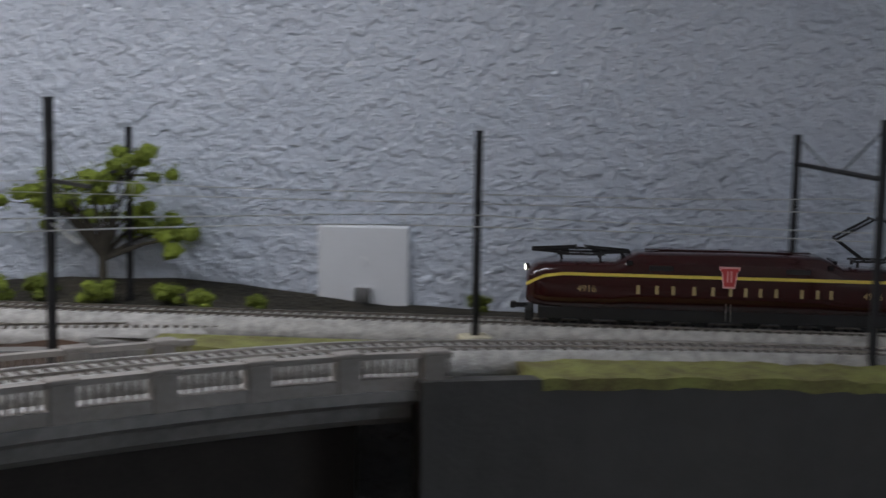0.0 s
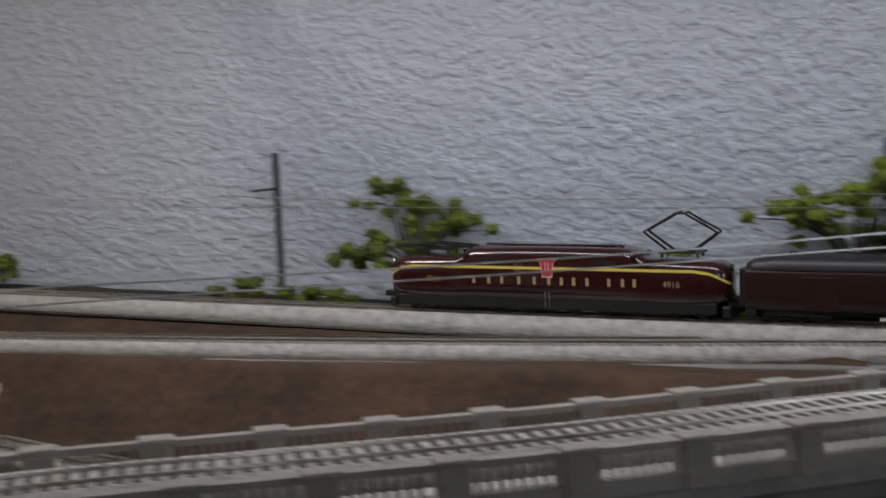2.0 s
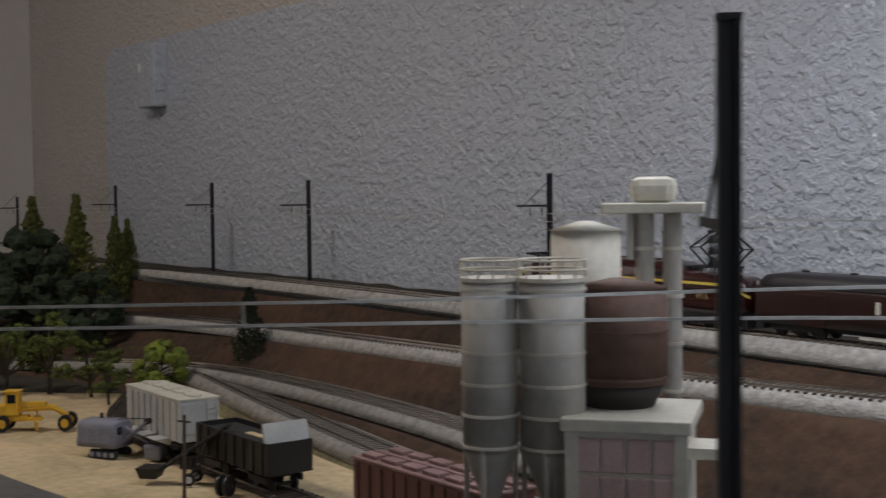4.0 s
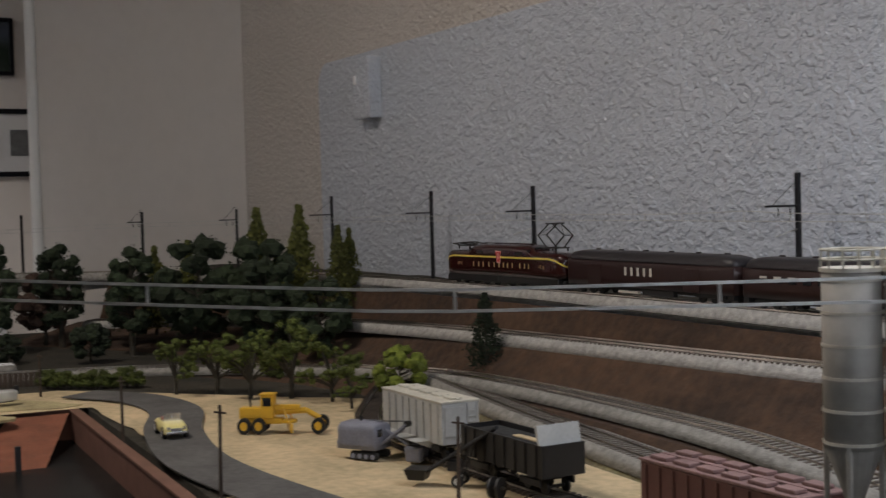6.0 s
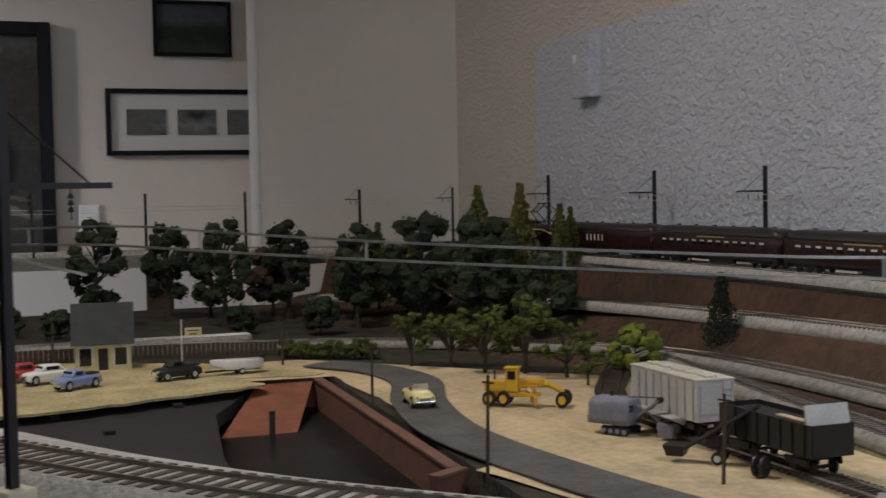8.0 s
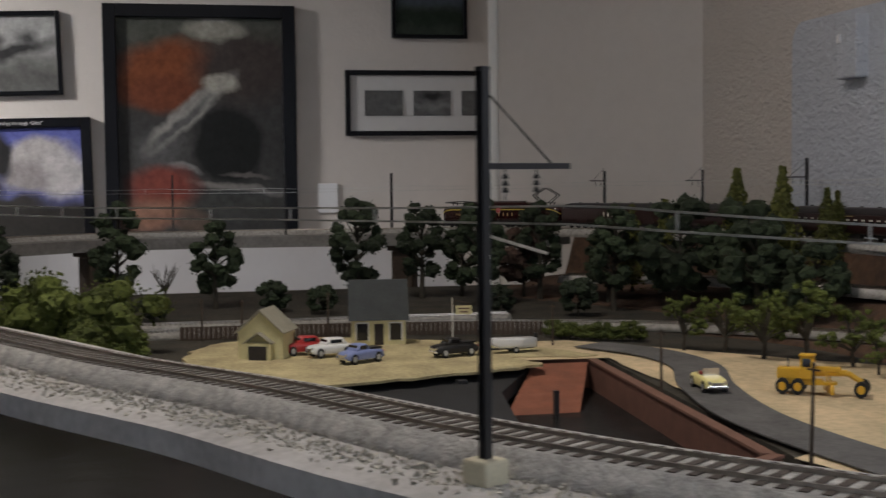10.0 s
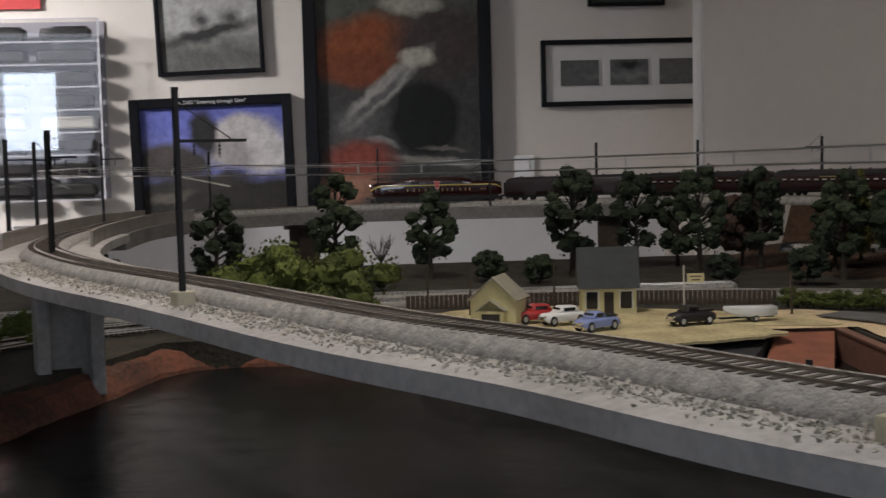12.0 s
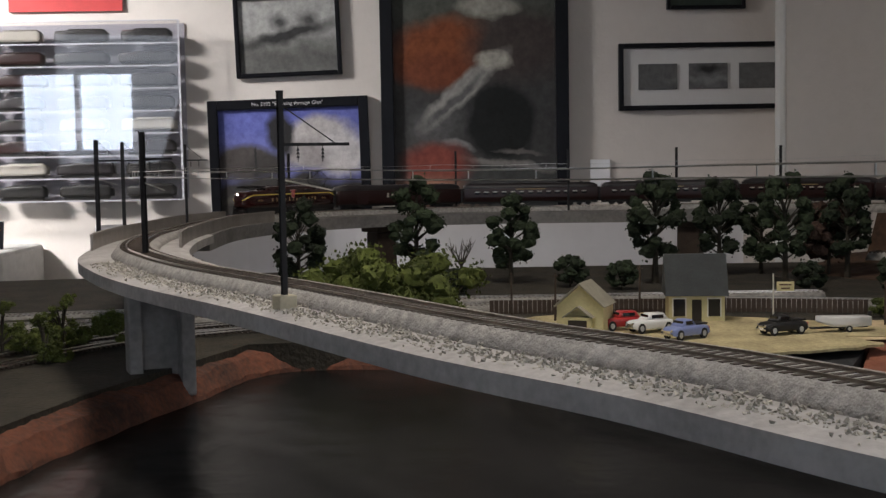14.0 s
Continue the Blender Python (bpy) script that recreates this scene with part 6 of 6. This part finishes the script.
art("print_grey", [(0, .02, .035, .012, 0, (.025, .025, .025), .5), (0, -.012, .08, .008, 0, (.18, .18, .18), .6)], (.11, .11, .11))
art("print_field", [(0, .04, .3, .035, 0, (.06, .07, .09), .6), (0, -.02, .3, .025, 0, (.018, .028, .018), .5)], (.035, .045, .035))


def picture(label, y0, y1, z0, z1, mat, border=.018, matting=0.0, depth=.018, lean=0.0):
    cy, cz = (y0 + y1) / 2, (z0 + z1) / 2
    p = thing("framed_picture", label, "picture", pose(WX + .002, cy, cz, 0, lean, 0), group="framed pictures")
    hy, hz = (y1 - y0) / 2, (z1 - z0) / 2
    for sy in (-1, 1):
        part("frame", one_box(depth / 2, sy * (hy - border / 2), 0, depth, border, hz * 2, bevel=.002), "frame_black", p)
        part("frame", one_box(depth / 2, 0, sy * (hz - border / 2), depth * .98, (hy - border) * 2, border, bevel=.002), "frame_black", p)
    if matting:
        part("mat", one_box(depth * .28, 0, 0, .004, (hy - border) * 2, (hz - border) * 2), "mat", p)
        part("print", one_box(depth * .28 + .003, 0, 0, .002, (hy - border - matting) * 2, (hz - border - matting) * 2), mat, p)
    else:
        part("print", one_box(depth * .40, 0, 0, .003, (hy - border) * 2, (hz - border) * 2), mat, p)
    return p


big = picture("large black-framed poster of a white engine before an orange mountain", -.250, .250, 1.130, 1.760, "print_mountain", .034, 0, .030)
ph = picture("black-framed grey photograph of a train below smoke", -.636, -.355, 1.518, 1.735, "print_train", .012)
ph.matrix_basis = pose(WX + .002, -.495, 1.628, 1.6, 0, 0)
poster = picture("black-bordered poster of a steaming locomotive under a blue sky", -.710, -.283, 1.105, 1.462, "print_smoke", .026, 0, .022)
poster.matrix_basis = pose(WX + .002, -.496, 1.283, 1.2, 0, 0)
lettering("No. 2102 \"Steaming through Glen\"", .0135, pose(.0232, 0, .1610, 90, 0, 90), "mat", poster, "title")
for k, (yy, ww) in enumerate(((-.125, .09), (.02, .15), (.13, .04))):
    part("caption_bar", one_box(.0228, yy, -.1660, .0010, ww, .0075), "mat", poster)
part("badge", one_box(.0228, -.178, -.1660, .0010, .020, .014), "mat", poster)
tri = picture("long black frame with three small grey photographs", .385, .870, 1.414, 1.592, "mat", .013)
for k in range(3):
    part("photograph", one_box(.0105, -.137 + k * .135, .0, .003, .104, .068), "print_grey", tri)
picture("small dark framed landscape photograph", .515, .725, 1.680, 1.830, "print_field", .010)
red = thing("framed_picture", "red pennant board above the display case", "picture", pose(WX + .002, -1.08, 1.745), group="framed pictures")
part("print", one_box(.004, 0, 0, .008, .30, .09), "red_paint", red)

# ---- display case of models ----
case = thing("display_case", "clear acrylic wall case filled with model trains", "display case", pose(WX, -1.20, 1.20))
CW, CH, CD = .86, .465, .085
part("back_panel", one_box(.003, 0, CH / 2, .004, CW, CH), "case_back", case)
for zz in np.linspace(0, CH, 9):
    part("shelf", one_box(CD / 2 + .004, 0, float(zz), CD, CW, .004), "acrylic", case)
    part("shelf_edge", one_box(CD + .004, 0, float(zz), .002, CW, .0032), "acrylic_edge", case)
for yy in (-CW / 2, CW / 2):
    part("side_panel", one_box(CD / 2 + .004, yy, CH / 2, CD, .004, CH), "acrylic", case)
    part("side_edge", one_box(CD + .004, yy, CH / 2, .003, .005, CH), "acrylic_edge", case)
part("front_panel", one_box(CD + .008, 0, CH / 2, .003, CW, CH), "acrylic_front", case)
rnd = random.Random(31)
for r in range(8):
    for k in range(5):
        y = -.34 + k * .170
        mat = rnd.choice(("black", "black", "black", "car_roof", "pole", "car_tuscan", "grey_machine", "silo"))
        if r == 1 and k == 1:
            mat = "yellow"
        z = 1.20 + r * CH / 8 + .0022
        md = thing("model_engine", "small %s model engine on a case shelf" % ("yellow" if mat == "yellow" else "silver" if mat in ("chrome", "silo", "hopper_grey") else "dark"), "model train", pose(WX + .048, y - 1.20, z, 0, 0, 90), group="models in the case")
        L = rnd.uniform(.062, .076)
        part("body", loft([(-L, .010, .010, .028, .004), (-L + .006, .013, .008, .036, .006), (-L * .5, .013, .008, .036, .006), (-L * .45, .013, .008, .040, .006), (L * .8, .013, .008, .040, .006), (L, .012, .009, .030, .005)]), mat, md)
        part("underframe", one_box(0, 0, .0045, L * 1.7, .016, .009), "black", md)
        for q in range(4):
            part("window", one_box(-L * .3 + q * L * .3, .0133, .028, L * .14, .0006, .006), "window_dark", md)

# ---- odds beyond the layout ----
cab2 = thing("storage_cabinet", "grey plastic cabinet against the wall", "cabinet", pose(-3.60, -1.30, 0))
part("body", one_box(0, 0, .545, .36, .28, 1.085, bevel=.012), "hopper_grey", cab2)
part("drawer", one_box(.182, 0, .80, .008, .24, .30, bevel=.003), "hopper_grey", cab2)
pad = thing("picture_card", "small black and gold framed card on the cabinet", "picture", pose(-3.55, -1.22, 1.0875, 0, -12, 0))
part("frame", one_box(0, 0, .035, .006, .05, .07, bevel=.001), "frame_black", pad)
part("print", one_box(.0036, 0, .035, .001, .032, .05), "yellow", pad)
shelf2 = thing("side_shelf", "narrow white shelf beyond the yard", "shelf", pose(-2.75, -.95, 1.02))
part("board", one_box(0, 0, 0, .30, .70, .02), "trim", shelf2)
for x, y, mat, lab in ((-2.70, -.90, "red_car", "red model on a black base"), (-2.68, -.72, "red_car", "red model wagon on a black base"), (-2.72, -1.05, "black", "black model on the white shelf")):
    mo = thing("model_wagon", lab, "model train", pose(x, y, 1.0302, 0, 0, 90), group="models on the shelf")
    part("base", one_box(0, 0, .004, .11, .03, .008, bevel=.002), "black", mo)
    part("body", one_box(0, 0, .014, .085, .022, .012, bevel=.003), mat, mo)
strip = thing("strip_lamp", "slim white strip lamp fixed above the wall track", "lamp", pose(-.42, .64, 1.59))
part("housing", one_box(0, 0, .016, 1.0, .07, .022, bevel=.003), "trim", strip)
for sx in (-1, 1):
    part("bracket", one_box(sx * .42, .18, .020, .02, .36, .010), "trim", strip)


motions()
